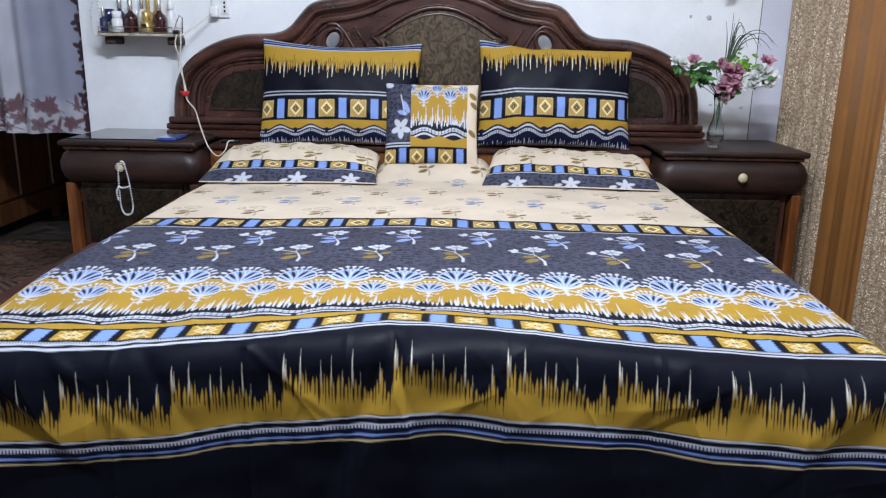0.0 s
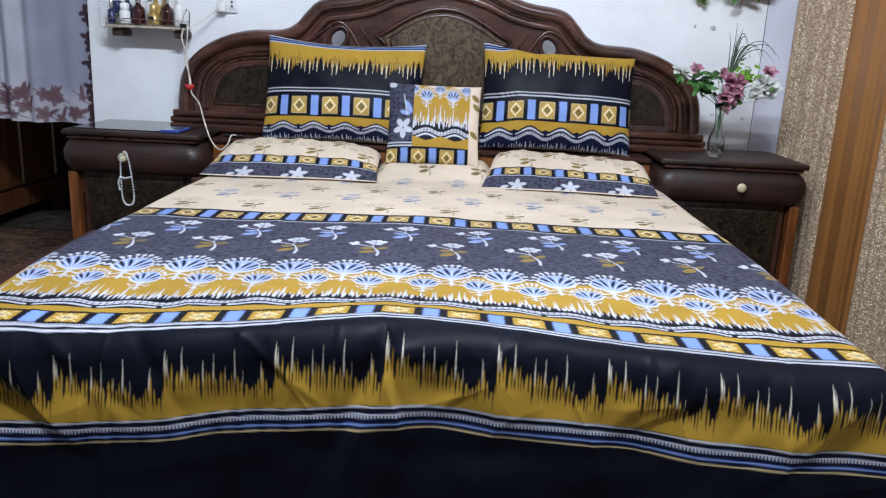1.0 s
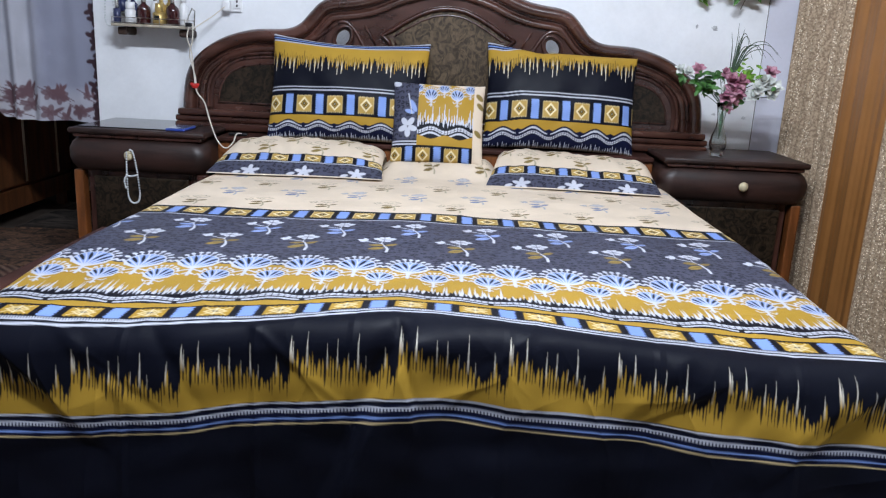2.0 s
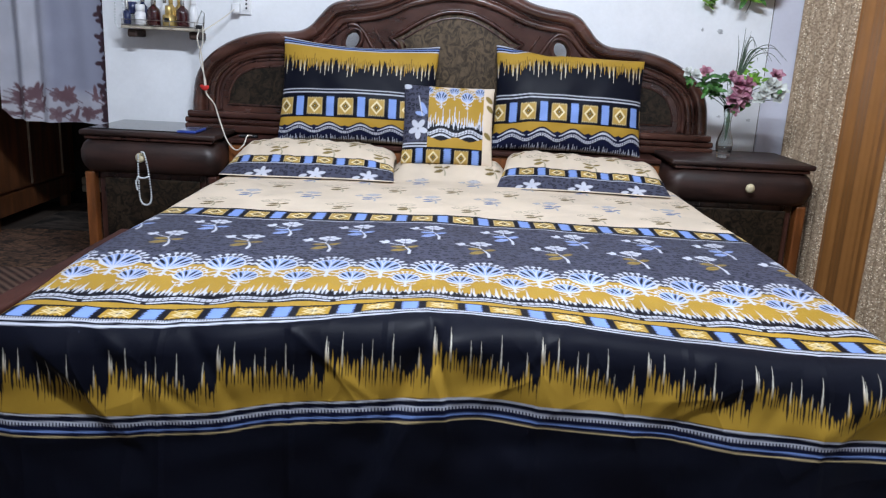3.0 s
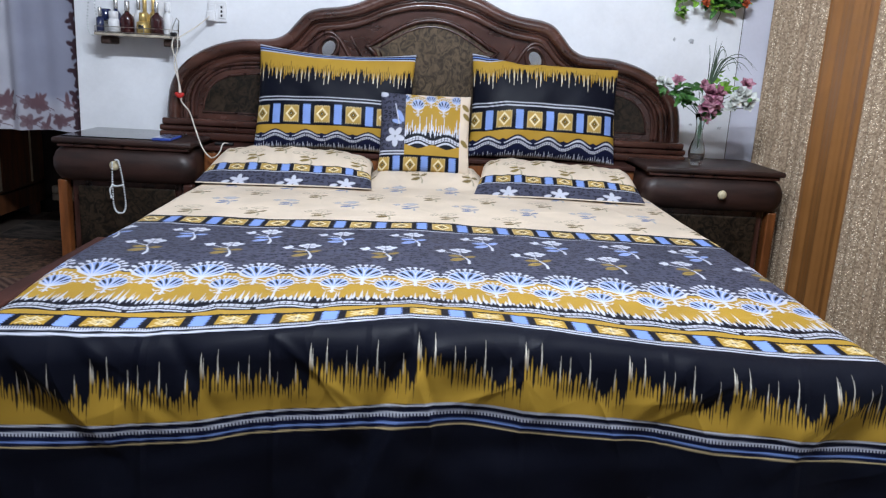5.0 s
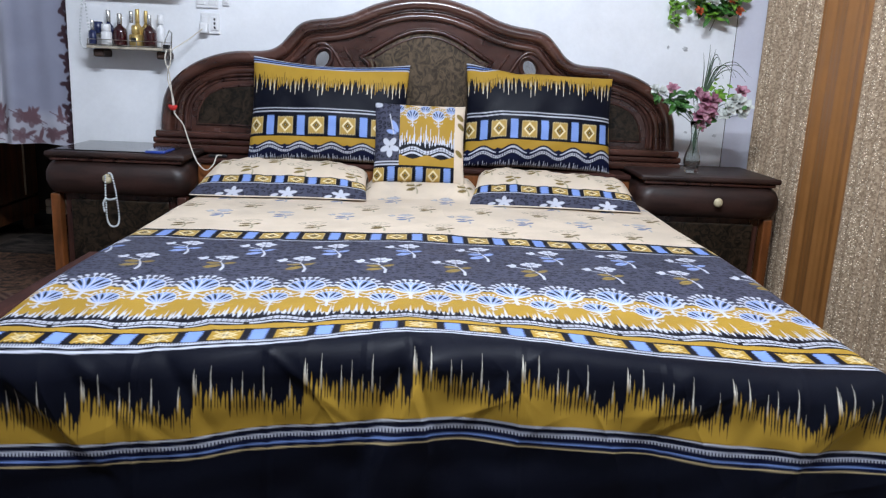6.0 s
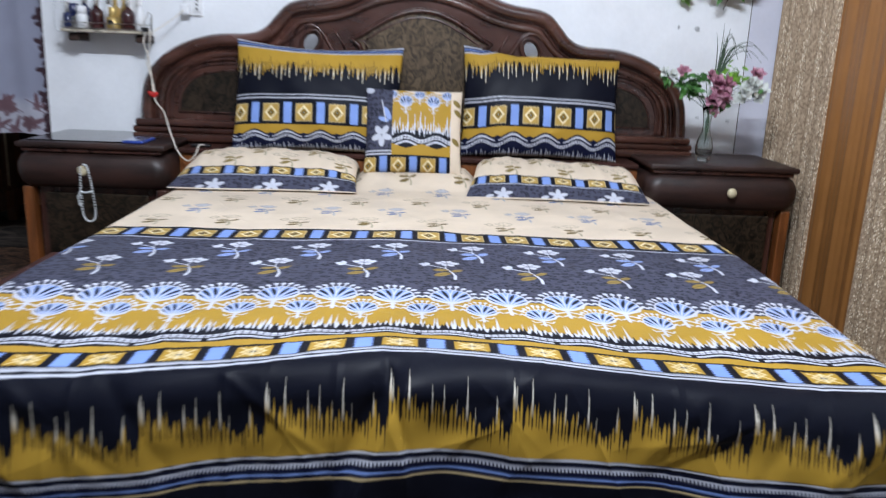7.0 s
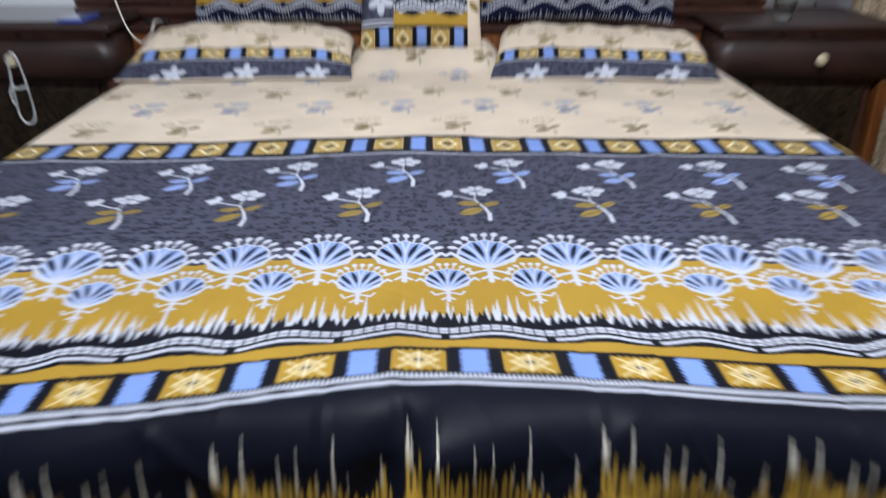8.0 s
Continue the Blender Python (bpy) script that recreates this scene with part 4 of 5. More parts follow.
# ---- nightstands ----
def build_nightstand(cx, hw, label, handle):
    ns = thing("nightstand", (cx, 3.75, 0), label, "nightstand", "nightstands beside the bed")
    y0, y1 = 3.52 - 3.75, 3.965 - 3.75
    part("tabletop", box(-hw, hw, y0, y1, 0.655, 0.678, 0.008, 3), NSWOOD, ns, "", True)
    part("top_rim", box(-hw + 0.018, hw - 0.018, y0 + 0.012, y1, 0.640, 0.655, 0.004), WOODX, ns)
    # bulging drawer front, round at both ends
    bm = bmesh.new()
    rows = []
    for z, o in ((0.500, 0.030), (0.506, 0.014), (0.525, 0.002), (0.555, -0.006), (0.590, -0.006), (0.618, 0.004), (0.634, 0.018), (0.640, 0.030)):
        ring = [(-hw - 0.007 + o, y1, z)] + [(-hw - 0.007 + o + 0.06 * (1 - math.cos(k / 8 * math.pi / 2)), y0 + o + 0.06 * (1 - math.sin(k / 8 * math.pi / 2)), z) for k in range(9)]
        ring += [(-x, y, z) for x, y, z in ring[::-1]]
        rows.append([bm.verts.new(p) for p in ring])
    for a, b in zip(rows, rows[1:]):
        for i in range(len(a)):
            j = (i + 1) % len(a)
            bm.faces.new((a[i], a[j], b[j], b[i]))
    bm.faces.new(rows[0][::-1])
    bm.faces.new(rows[-1])
    drawer = part("drawer", bm, NSWOOD, ns, "bulging dark varnished drawer front", True)
    knob = lathe([(0.004, 0), (0.006, 0.010), (0.016, 0.014), (0.020, 0.022), (0.016, 0.030), (0.006, 0.033)], 16)
    bmesh.ops.transform(knob, matrix=pose(handle, y0 + 0.000, 0.575, 90, 0, 0), verts=knob.verts)
    part("knob", knob, CREAM, drawer, "round ivory drawer knob", True)
    part("cabinet_body", box(-hw + 0.056, hw - 0.056, y0 + 0.055, y1, 0.05, 0.500, 0.003), WOODX, ns)
    part("door_panel", box(-hw + 0.083, hw - 0.083, y0 + 0.040, y0 + 0.054, 0.10, 0.475, 0.005), BURLDARK, ns, "dark burl veneer door")
    for q in (-1, 1):
        part("corner_post", box(q * (hw - 0.025) - 0.020, q * (hw - 0.025) + 0.020, y0 + 0.025, y0 + 0.075, 0.0, 0.500, 0.006), ORANGE if q * cx > 0 else WOODX, ns, "orange stained corner post" if q * cx > 0 else "")
        part("back_post", box(q * (hw - 0.030) - 0.018, q * (hw - 0.030) + 0.018, y1 - 0.05, y1 - 0.002, 0.0, 0.500, 0.004), WOODX, ns)
    part("plinth", box(-hw + 0.056, hw - 0.056, y0 + 0.062, y1, 0.0, 0.05, 0.003), NSWOOD, ns)
    return ns


build_nightstand(-1.207, 0.284, "dark varnished nightstand with a bulging drawer and ivory knob", -0.023)
build_nightstand(1.276, 0.300, "dark varnished nightstand with a bulging drawer beside the curtains", 0.027)


# ---- curtains ----
def lace_material(name, base, second, glint):
    """Woven lace curtain with a dense small figure and metallic flecks, whose sparkle is put in as pale colour."""
    m = material(name, base, 0.7, 0.18, 105, 320, 0.6, second=second)
    ramp = m.node_tree.nodes["Color Ramp"].color_ramp
    ramp.elements[0].position, ramp.elements[1].position = 0.39, 0.62
    n, l = m.node_tree.nodes, m.node_tree.links
    p = n["Principled BSDF"]
    tc = n.new("ShaderNodeTexCoord")
    vo = n.new("ShaderNodeTexVoronoi")
    vo.inputs["Scale"].default_value = 120
    l.new(tc.outputs["Object"], vo.inputs[0])
    r = n.new("ShaderNodeValToRGB")
    r.color_ramp.elements[0].position, r.color_ramp.elements[1].position = 0.18, 0.36
    r.color_ramp.elements[0].color, r.color_ramp.elements[1].color = (1, 1, 1, 1), (0, 0, 0, 1)
    l.new(vo.outputs["Distance"], r.inputs[0])
    big = n.new("ShaderNodeTexNoise")
    big.inputs["Scale"].default_value = 22
    l.new(tc.outputs["Object"], big.inputs[0])
    th = n.new("ShaderNodeMath")
    th.operation = "GREATER_THAN"
    th.inputs[1].default_value = 0.80
    # upright rows of pale sequin flecks stand in for sparkle on lit fold crests
    rows, ad = n.new("ShaderNodeTexWave"), n.new("ShaderNodeMath")
    rows.bands_direction = "Y"
    rows.inputs["Scale"].default_value, rows.inputs["Distortion"].default_value = 13.0, 0.6
    ad.operation = "MULTIPLY_ADD"
    ad.inputs[1].default_value = 0.55
    l.new(tc.outputs["Object"], rows.inputs[0])
    l.new(rows.outputs["Fac"], ad.inputs[0])
    l.new(big.outputs[0], ad.inputs[2])
    l.new(ad.outputs[0], th.inputs[0])
    mu = n.new("ShaderNodeMath")
    mu.operation = "MULTIPLY"
    l.new(r.outputs[0], mu.inputs[0])
    l.new(th.outputs[0], mu.inputs[1])
    mix = n.new("ShaderNodeMix")
    mix.data_type = "RGBA"
    mix.inputs[7].default_value = (*glint, 1)
    l.new(mu.outputs[0], mix.inputs[0])
    l.new(p.inputs["Base Color"].links[0].from_socket, mix.inputs[6])
    l.new(mix.outputs[2], p.inputs["Base Color"])
    return m


LACE = lace_material("taupe_sequin_lace", (0.34, 0.228, 0.142), (0.58, 0.43, 0.29), (1.0, 0.88, 0.68))
RUSTCLOTH = material("rust_satin", (0.33, 0.138, 0.037), 0.5, 0.05, 8, 300, 0.1)


def hanging(name, y0, y1, x0, x1, amp, waves, mat, label, z0=0.03, z1=2.55, seed=0.0, small=1.0):
    """A curtain near the side wall, with real folds that deepen towards the hem."""
    n = int(abs(y1 - y0) / 0.004)
    t, h = np.meshgrid(np.linspace(0, 1, n), np.linspace(0, 1, 60))
    ph = 2 * math.pi * waves * (t + 0.03 * np.sin(5 * t + seed)) + 0.5 * np.sin(2.1 * h + seed)
    d = amp * (0.75 + 0.35 * (1 - h)) * (np.sin(ph + seed) + small * (0.35 * np.sin(2.3 * ph + 1.0) + 0.2 * np.sin(4.1 * ph + 2.0 * seed)))
    Y = y0 + (y1 - y0) * t + 0.25 * amp * np.cos(ph)
    X = x0 + (x1 - x0) * smoothstep(0.0, 0.7, t) + d
    return tagged(grid_mesh(name, X, Y, z0 + (z1 - z0) * h, mat), label, "curtain", "curtains on the side wall")


hanging("lace_curtain", 3.965, 3.560, 1.612, 1.668, 0.015, 7, LACE, "taupe lace curtain with gold sequin flecks, hanging in folds", seed=0.4)
hanging("satin_curtain", 3.592, 3.125, 1.668, 1.668, 0.006, 3.2, RUSTCLOTH, "plain rust-orange curtain panel between lace drapes", seed=1.3, small=0.7)
hanging("lace_curtain", 3.150, 2.05, 1.650, 1.650, 0.017, 16, LACE, "taupe lace curtain with gold sequin flecks near the bed's foot", seed=2.2)


# ---- curtained opening and the dim passage ----
SHEER = cloth_material("sheer_grey_curtain", 0.75, 0.1)
RUG = material("worn_rug", (0.026, 0.016, 0.013), 0.9, 0.5, 9, 220, 0.4, stretch=(0.6, 1, 1), second=(0.15, 0.115, 0.095), swirl=1.2)
RUG2 = material("brown_mat", (0.055, 0.025, 0.015), 0.9, 0.5, 18, 260, 0.4, second=(0.25, 0.130, 0.075), swirl=1.5)
REDWOOD = material("reddish_wood", (0.17, 0.060, 0.022), 0.4, 0.4, 4, 60, 0.1, coat=0.2, stretch=(6, 6, 0.8))
SKIRT = material("pale_wood", (0.70, 0.60, 0.46), 0.6, 0.2, 8, 80, 0.1)


def curtain_print(x, z):
    """Grey-lilac voile with a plum flower border at the hem and along one edge. x from the edge, z from the hem."""
    col = np.empty(x.shape + (3,))
    col[:] = (0.30, 0.31, 0.40)
    col = put(col, smoothstep(0.26, 0.36, x) * 0.8, (0.52, 0.52, 0.58))
    plum, deep = (0.15, 0.085, 0.10), (0.060, 0.032, 0.042)
    hem = np.clip((0.17 - z) / 0.06, 0, 1) * 0.45
    col = put(col, hem, (0.58, 0.56, 0.60))
    rng = random.Random(5)
    for i in range(46):
        cx, cz = rng.uniform(0.0, 1.25), rng.uniform(0.010, 0.135)
        r = rng.uniform(0.018, 0.034)
        for k in range(5):
            a = k * 1.2566 + i
            col = put(col, edge(oval(x, z, cx + r * 0.6 * math.cos(a), cz + r * 0.6 * math.sin(a), r * 0.62, r * 0.42, a), 0.004) * 0.85, plum)
        a = rng.uniform(0, 3.1)
        col = put(col, edge(oval(x, z, cx + 0.05 * math.cos(a), cz + 0.03 * math.sin(a), 0.030, 0.009, a), 0.004), plum)
        col = put(col, edge(bar(x, z, cx - 0.05, cz - 0.02, cx + 0.05, cz + 0.03, 0.002), 0.003), plum)
    for i in range(40):
        cz = 0.02 + i * 0.038
        cx = 0.018 + 0.016 * math.sin(i * 2.1)
        a = i * 1.3
        for k in (0, 1.6, 3.4):
            col = put(col, edge(oval(x, z, cx + 0.014 * math.cos(a + k), cz + 0.016 * math.sin(a + k), 0.020, 0.011, a + k), 0.004), deep)
    return col


def build_sheer(x0, x1, y, label, seed):
    n, h = 220, 300
    t, k = np.meshgrid(np.linspace(0, 1, n), np.linspace(0, 1, h))
    X = x0 + (x1 - x0) * t
    Z = 0.642 + 1.50 * k + 0.004 * np.sin(21 * X + seed)
    gather = smoothstep(0.50, 0.72, t)
    d = gather * (0.020 + 0.008 * (1 - k)) * np.sin(52 * X + seed + 0.5 * k) + 0.005 * np.sin(24 * X + 1.2 * k) + 0.002 * np.sin(61 * X + 3 * k)
    Z = Z + 0.05 * smoothstep(0.93, 1.0, t) * (1 - k)
    col = curtain_print(np.abs(X - x0), Z - 0.642)
    return tagged(grid_mesh("voile_curtain", X, y + d, Z, SHEER, None, col), label, "curtain", "voile curtains over the opening")


build_sheer(-1.574, -2.085, 4.055, "grey-lilac voile curtain with a plum flowered border", 0.3)
rod = thing("curtain_rod", (0, 0, 0), "slim dark curtain rod over the opening", "curtain rod")
part("rod", tube([(-3.2, 4.03, 2.14), (-1.58, 4.03, 2.14)], 0.012, 10), RUST, rod, "", True)
tagged(link("skirting_board", box(-3.24, -1.57, 5.190, 5.217, 0.0, 0.100, 0.004), BLACK, None, "", False), "dark skirting board at the end of the passage", "skirting", "", "structure")


def build_rug(x0, x1, y0, y1, z, mat, label, seed):
    rug = thing("rug", (0, 0, 0), label, "rug")
    t, k = np.meshgrid(np.linspace(0, 1, 60), np.linspace(0, 1, 60))
    X = x0 + (x1 - x0) * t + 0.01 * np.sin(9 * k + seed)
    Y = y0 + (y1 - y0) * k + 0.01 * np.sin(7 * t + seed)
    Z = z + 0.008 + 0.003 * np.sin(11 * t + seed) * np.sin(9 * k)
    grid_mesh("rug_surface", X, Y, Z, mat, rug)
    part("edge_binding", box(x0, x1, y0 - 0.012, y0 + 0.006, z, z + 0.010, 0.003), RUG2, rug)
    return rug


STRIPE = material("striped_rug", (0.050, 0.016, 0.012), 0.9, 0.5, 10, 240, 0.4, second=(0.10, 0.034, 0.025))
sn, sl = STRIPE.node_tree.nodes, STRIPE.node_tree.links
swave, smix, stc, smp = sn.new("ShaderNodeTexWave"), sn.new("ShaderNodeMix"), sn.new("ShaderNodeTexCoord"), sn.new("ShaderNodeMapping")
smp.inputs["Rotation"].default_value = (0, 0, radians(-48))
swave.inputs["Scale"].default_value, swave.inputs["Distortion"].default_value = 8.5, 0.6
smix.data_type = "RGBA"
smix.inputs[7].default_value = (0.16, 0.095, 0.065, 1)
sl.new(stc.outputs["Object"], smp.inputs[0])
sl.new(smp.outputs[0], swave.inputs[0])
sl.new(swave.outputs["Fac"], smix.inputs[0])
sl.new(sn["Principled BSDF"].inputs["Base Color"].links[0].from_socket, smix.inputs[6])
sl.new(smix.outputs[2], sn["Principled BSDF"].inputs["Base Color"])
build_rug(-2.27, -1.58, 4.44, 5.18, 0.0, RUG, "dark worn rug with pale grey figures on the floor", 0.5)
build_rug(-2.75, -1.52, 3.74, 4.42, 0.0, RUG2, "brown figured floor rug beside the nightstand", 1.5)
build_rug(-2.75, -1.05, 1.90, 3.72, 0.0, STRIPE, "red and cream striped rug along the bed", 2.5)
step_bar = thing("pale_board", (-1.92, 5.16, 0.0), "pale wooden board lying against the skirting", "board")
part("plank", box(-0.33, 0.33, -0.02, 0.025, 0.135, 0.178, 0.004), SKIRT, step_bar)
part("plank", box(-0.33, 0.33, -0.02, 0.025, 0.088, 0.130, 0.004), SKIRT, step_bar)
for x in (-0.28, 0.28):
    part("foot", box(x - 0.02, x + 0.02, -0.01, 0.02, 0.0, 0.0875, 0.002), BLACK, step_bar)

wardrobe = thing("wardrobe", (-2.60, 4.72, 0), "tall orange-brown wooden wardrobe standing on short feet", "wardrobe")
part("body", box(-0.28, 0.28, -0.42, 0.46, 0.20, 2.10, 0.005), REDWOOD, wardrobe)
part("plinth", box(-0.28, 0.292, -0.43, 0.465, 0.085, 0.198, 0.005), REDWOOD, wardrobe)
for yy in (-0.40, 0.40):
    for xx in (-0.24, 0.25):
        part("foot", box(xx - 0.025, xx + 0.025, yy - 0.025, yy + 0.025, 0.0, 0.084, 0.004), REDWOOD, wardrobe)
for yy in (-0.41, -0.05):
    door = part("door", box(0.282, 0.300, yy + 0.004, yy + 0.350, 0.215, 2.08, 0.006), REDWOOD, wardrobe)
    part("edge_strip", box(0.3005, 0.304, yy + 0.326, yy + 0.345, 0.225, 2.06, 0.001), SKIRT, door, "pale worn edge strip")
part("side_door", box(0.282, 0.298, 0.310, 0.455, 0.215, 2.08, 0.006), REDWOOD, wardrobe)


# ---- things on the wall: shelf with bottles, sockets, cable, wreath ----
BURG = material("burgundy_bottle", (0.045, 0.006, 0.008), 0.15, 0.2, 20, 100, 0.0, coat=0.6)
GOLD = material("gold_plastic", (0.62, 0.44, 0.16), 0.3, 0.15, 30, 120, 0.03, metal=0.55)
NAVYGLASS = material("navy_bottle", (0.02, 0.03, 0.10), 0.15, 0.2, 20, 100, 0.0, coat=0.6)
CLEAR = glass_material("clear_glass", (0.93, 0.95, 0.92))
SHELFBOARD = material("worn_shelf_board", (0.55, 0.48, 0.38), 0.5, 0.35, 14, 120, 0.15)
SILVER = material("silver_cap", (0.55, 0.54, 0.52), 0.25, 0.15, 30, 100, 0.0, metal=0.9)

shelf = thing("wall_shelf", (-1.26, 3.92, 1.10), "small worn shelf on the wall with a wire gallery rail", "shelf")
part("board", box(-0.165, 0.165, -0.075, 0.068, -0.006, 0.006, 0.003), SHELFBOARD, shelf)
part("gallery_rail", tube([(-0.16, 0.06, 0.032), (-0.16, -0.070, 0.032), (0.16, -0.070, 0.032), (0.16, 0.06, 0.032)], 0.0022, 6), CHROME, shelf, "thin wire rail")
part("gallery_rail", tube([(-0.162, -0.074, 0.010), (0.0, -0.076, 0.010), (0.162, -0.074, 0.010)], 0.0022, 6), CHROME, shelf, "thin wire rail")
for x in (-0.16, -0.05, 0.05, 0.16):
    part("rail_post", tube([(x, -0.070, 0.004), (x, -0.070, 0.034)], 0.002, 6), CHROME, shelf)
for x in (-0.125, 0.150):
    part("bracket", box(x - 0.025, x + 0.020, -0.045, 0.068, -0.042, -0.008, 0.008), RUST, shelf, "dark shelf bracket")
part("end_wire", tube([(0.16, 0.06, 0.004), (0.168, 0.05, 0.075), (0.172, 0.0, 0.085), (0.166, -0.03, 0.05), (0.162, -0.06, 0.006)], 0.0025, 6), CHROME, shelf)


def build_bottle(name, x, y, profile, mat, cap, capmat, label, tall=0.0):
    b = thing(name, (-1.26 + x, 3.92 + y, 1.1065), label, "bottle")
    part("body", lathe(profile, 18), mat, b, "", True)
    z = profile[-1][1]
    part("cap", lathe([(cap * 0.9, z), (cap, z + 0.003), (cap, z + 0.028 + tall), (cap * 0.8, z + 0.031 + tall)], 14), capmat, b, "", True)
    return b


ROUNDB = [(0.027, 0), (0.030, 0.004), (0.030, 0.062), (0.026, 0.076), (0.012, 0.088), (0.010, 0.094)]
SLIMB = [(0.018, 0), (0.0205, 0.004), (0.0205, 0.085), (0.010, 0.098), (0.008, 0.104)]
JAR = [(0.020, 0), (0.023, 0.003), (0.023, 0.056), (0.017, 0.062)]
build_bottle("perfume_bottle", -0.142, 0.010, [(0.022, 0), (0.024, 0.003), (0.024, 0.046), (0.010, 0.052)], CLEAR, 0.022, NAVYGLASS, "clear perfume bottle with a wide navy cap on the shelf", 0.02)
build_bottle("perfume_bottle", -0.108, 0.042, SLIMB, NAVYGLASS, 0.010, SILVER, "slim navy perfume bottle with a silver cap", 0.02)
build_bottle("pill_bottle", -0.092, -0.032, JAR, WHITE, 0.020, WHITE, "small white plastic jar with a ribbed lid")
build_bottle("lotion_bottle", -0.044, 0.000, ROUNDB, BURG, 0.011, SILVER, "dark burgundy bottle with a silver neck", 0.016)
build_bottle("lotion_bottle", -0.005, 0.034, SLIMB, WHITE, 0.008, SILVER, "slim white bottle with a silver pump", 0.02)
build_bottle("gold_jar", 0.032, -0.022, [(0.026, 0), (0.028, 0.004), (0.028, 0.050), (0.018, 0.056)], GOLD, 0.017, GOLD, "squat gold cosmetics bottle with a dark label", 0.006)
build_bottle("perfume_bottle", 0.022, 0.036, SLIMB, GOLD, 0.009, GOLD, "slim gold perfume bottle", 0.03)
build_bottle("perfume_bottle", 0.060, 0.036, SLIMB, GOLD, 0.008, GOLD, "slim tan perfume bottle", 0.024)
build_bottle("lotion_bottle", 0.092, -0.020, ROUNDB, BURG, 0.009, SILVER, "round burgundy bottle with a silver spray neck", 0.016)
build_bottle("perfume_bottle", -0.150, -0.036, [(0.014, 0), (0.016, 0.003), (0.016, 0.060), (0.007, 0.066)], NAVYGLASS, 0.008, SILVER, "tiny navy scent bottle with a silver cap", 0.01)
build_bottle("lotion_bottle", 0.125, 0.030, SLIMB, WHITE, 0.013, WHITE, "slim white lotion bottle", 0.01)
lab = tagged(link("jar_label", box(-1.26 + 0.020, -1.26 + 0.044, 3.8692, 3.8704, 1.128, 1.146, 0), BLACK, None, "", False), "small dark blank label on the gold bottle", "label")
lab.parent = bpy.data.objects["gold_jar"]
lab.matrix_parent_inverse = Matrix.Translation((1.26 - 0.032, -(3.92 - 0.022), -1.1065))
del lab["category"], lab["label"]
lab.name = "paper_label"

chain = thing("bead_chain", (-1.46, 3.90, 1.10), "string of pale beads hanging beside the shelf", "bead string")
for i, p in enumerate(smooth_line([(0.0, 0.02, 0.20), (-0.012, 0.01, 0.10), (-0.010, 0.0, 0.02), (0.012, -0.01, -0.006), (0.030, 0.0, 0.02), (0.022, 0.01, 0.11), (0.010, 0.02, 0.20)], 7)):
    bm = bmesh.new()
    bmesh.ops.create_icosphere(bm, subdivisions=1, radius=0.0048, matrix=Matrix.Translation(p))
    part("bead", bm, BEAD, chain, "", True)
part("hook", tube([(0.005, 0.088, 0.215), (0.005, 0.02, 0.215), (0.005, 0.012, 0.205)], 0.002, 6), CHROME, chain)

# upper shelf, only its lower edge and what hangs there show
upper = thing("upper_wall_shelf", (-1.20, 3.92, 1.365), "upper wall shelf with dark odds and ends along its edge", "shelf")
part("board", box(-0.27, 0.18, -0.06, 0.068, 0.0, 0.012, 0.003), SHELFBOARD, upper)
for i in range(9):
    x = -0.24 + i * 0.047
    part("trinket", box(x - 0.016, x + 0.014, -0.055, 0.0, 0.0125, 0.05 + 0.02 * ((i * 7) % 3), 0.006), (BLACK, RUST, NAVYGLASS)[i % 3], upper, "small dark box")


def build_plate(name, x0, x1, z0, z1, label, gang):
    p = thing(name, ((x0 + x1) / 2, WALL_Y, (z0 + z1) / 2), label, "wall socket")
    w, h = (x1 - x0) / 2, (z1 - z0) / 2
    part("face_plate", box(-w, w, -0.012, -0.001, -h, h, 0.004), WHITE, p)
    for i in range(gang):
        cx = -w + (i + 0.5) * 2 * w / gang
        q = w / gang * 0.72
        mod = part("module", box(cx - q, cx + q, -0.017, -0.010, -h * 0.66, h * 0.66, 0.003), WHITE, p)
        if name == "wall_socket" and i == gang - 1:
            for dz in (-0.018, 0.0, 0.018):
                part("pin_hole", box(cx - 0.004, cx + 0.004, -0.0185, -0.0172, dz - 0.005, dz + 0.005, 0), BLACK, mod)
    return p


build_plate("wall_socket", -0.965, -0.880, 1.180, 1.272, "white double wall socket with a plug in it", 2)
build_plate("switch_plate", -0.985, -0.885, 1.292, 1.372, "white wall switch plate over the socket", 2)
build_plate("switch_plate", -0.868, -0.836, 1.305, 1.372, "small white switch plate", 1)
plug = thing("plug", (-0.943, 3.965, 1.205), "white mains plug with a thin cable", "plug")
part("body", box(-0.020, 0.018, -0.022, 0.007, -0.024, 0.022, 0.007), WHITE, plug)
part("cord", tube(smooth_line([(-0.005, -0.024, -0.005), (-0.05, -0.04, -0.045), (-0.10, -0.07, -0.085), (-0.125, -0.095, -0.105)], 6), 0.0028, 6), WIRE, plug, "thin cream cable", True)

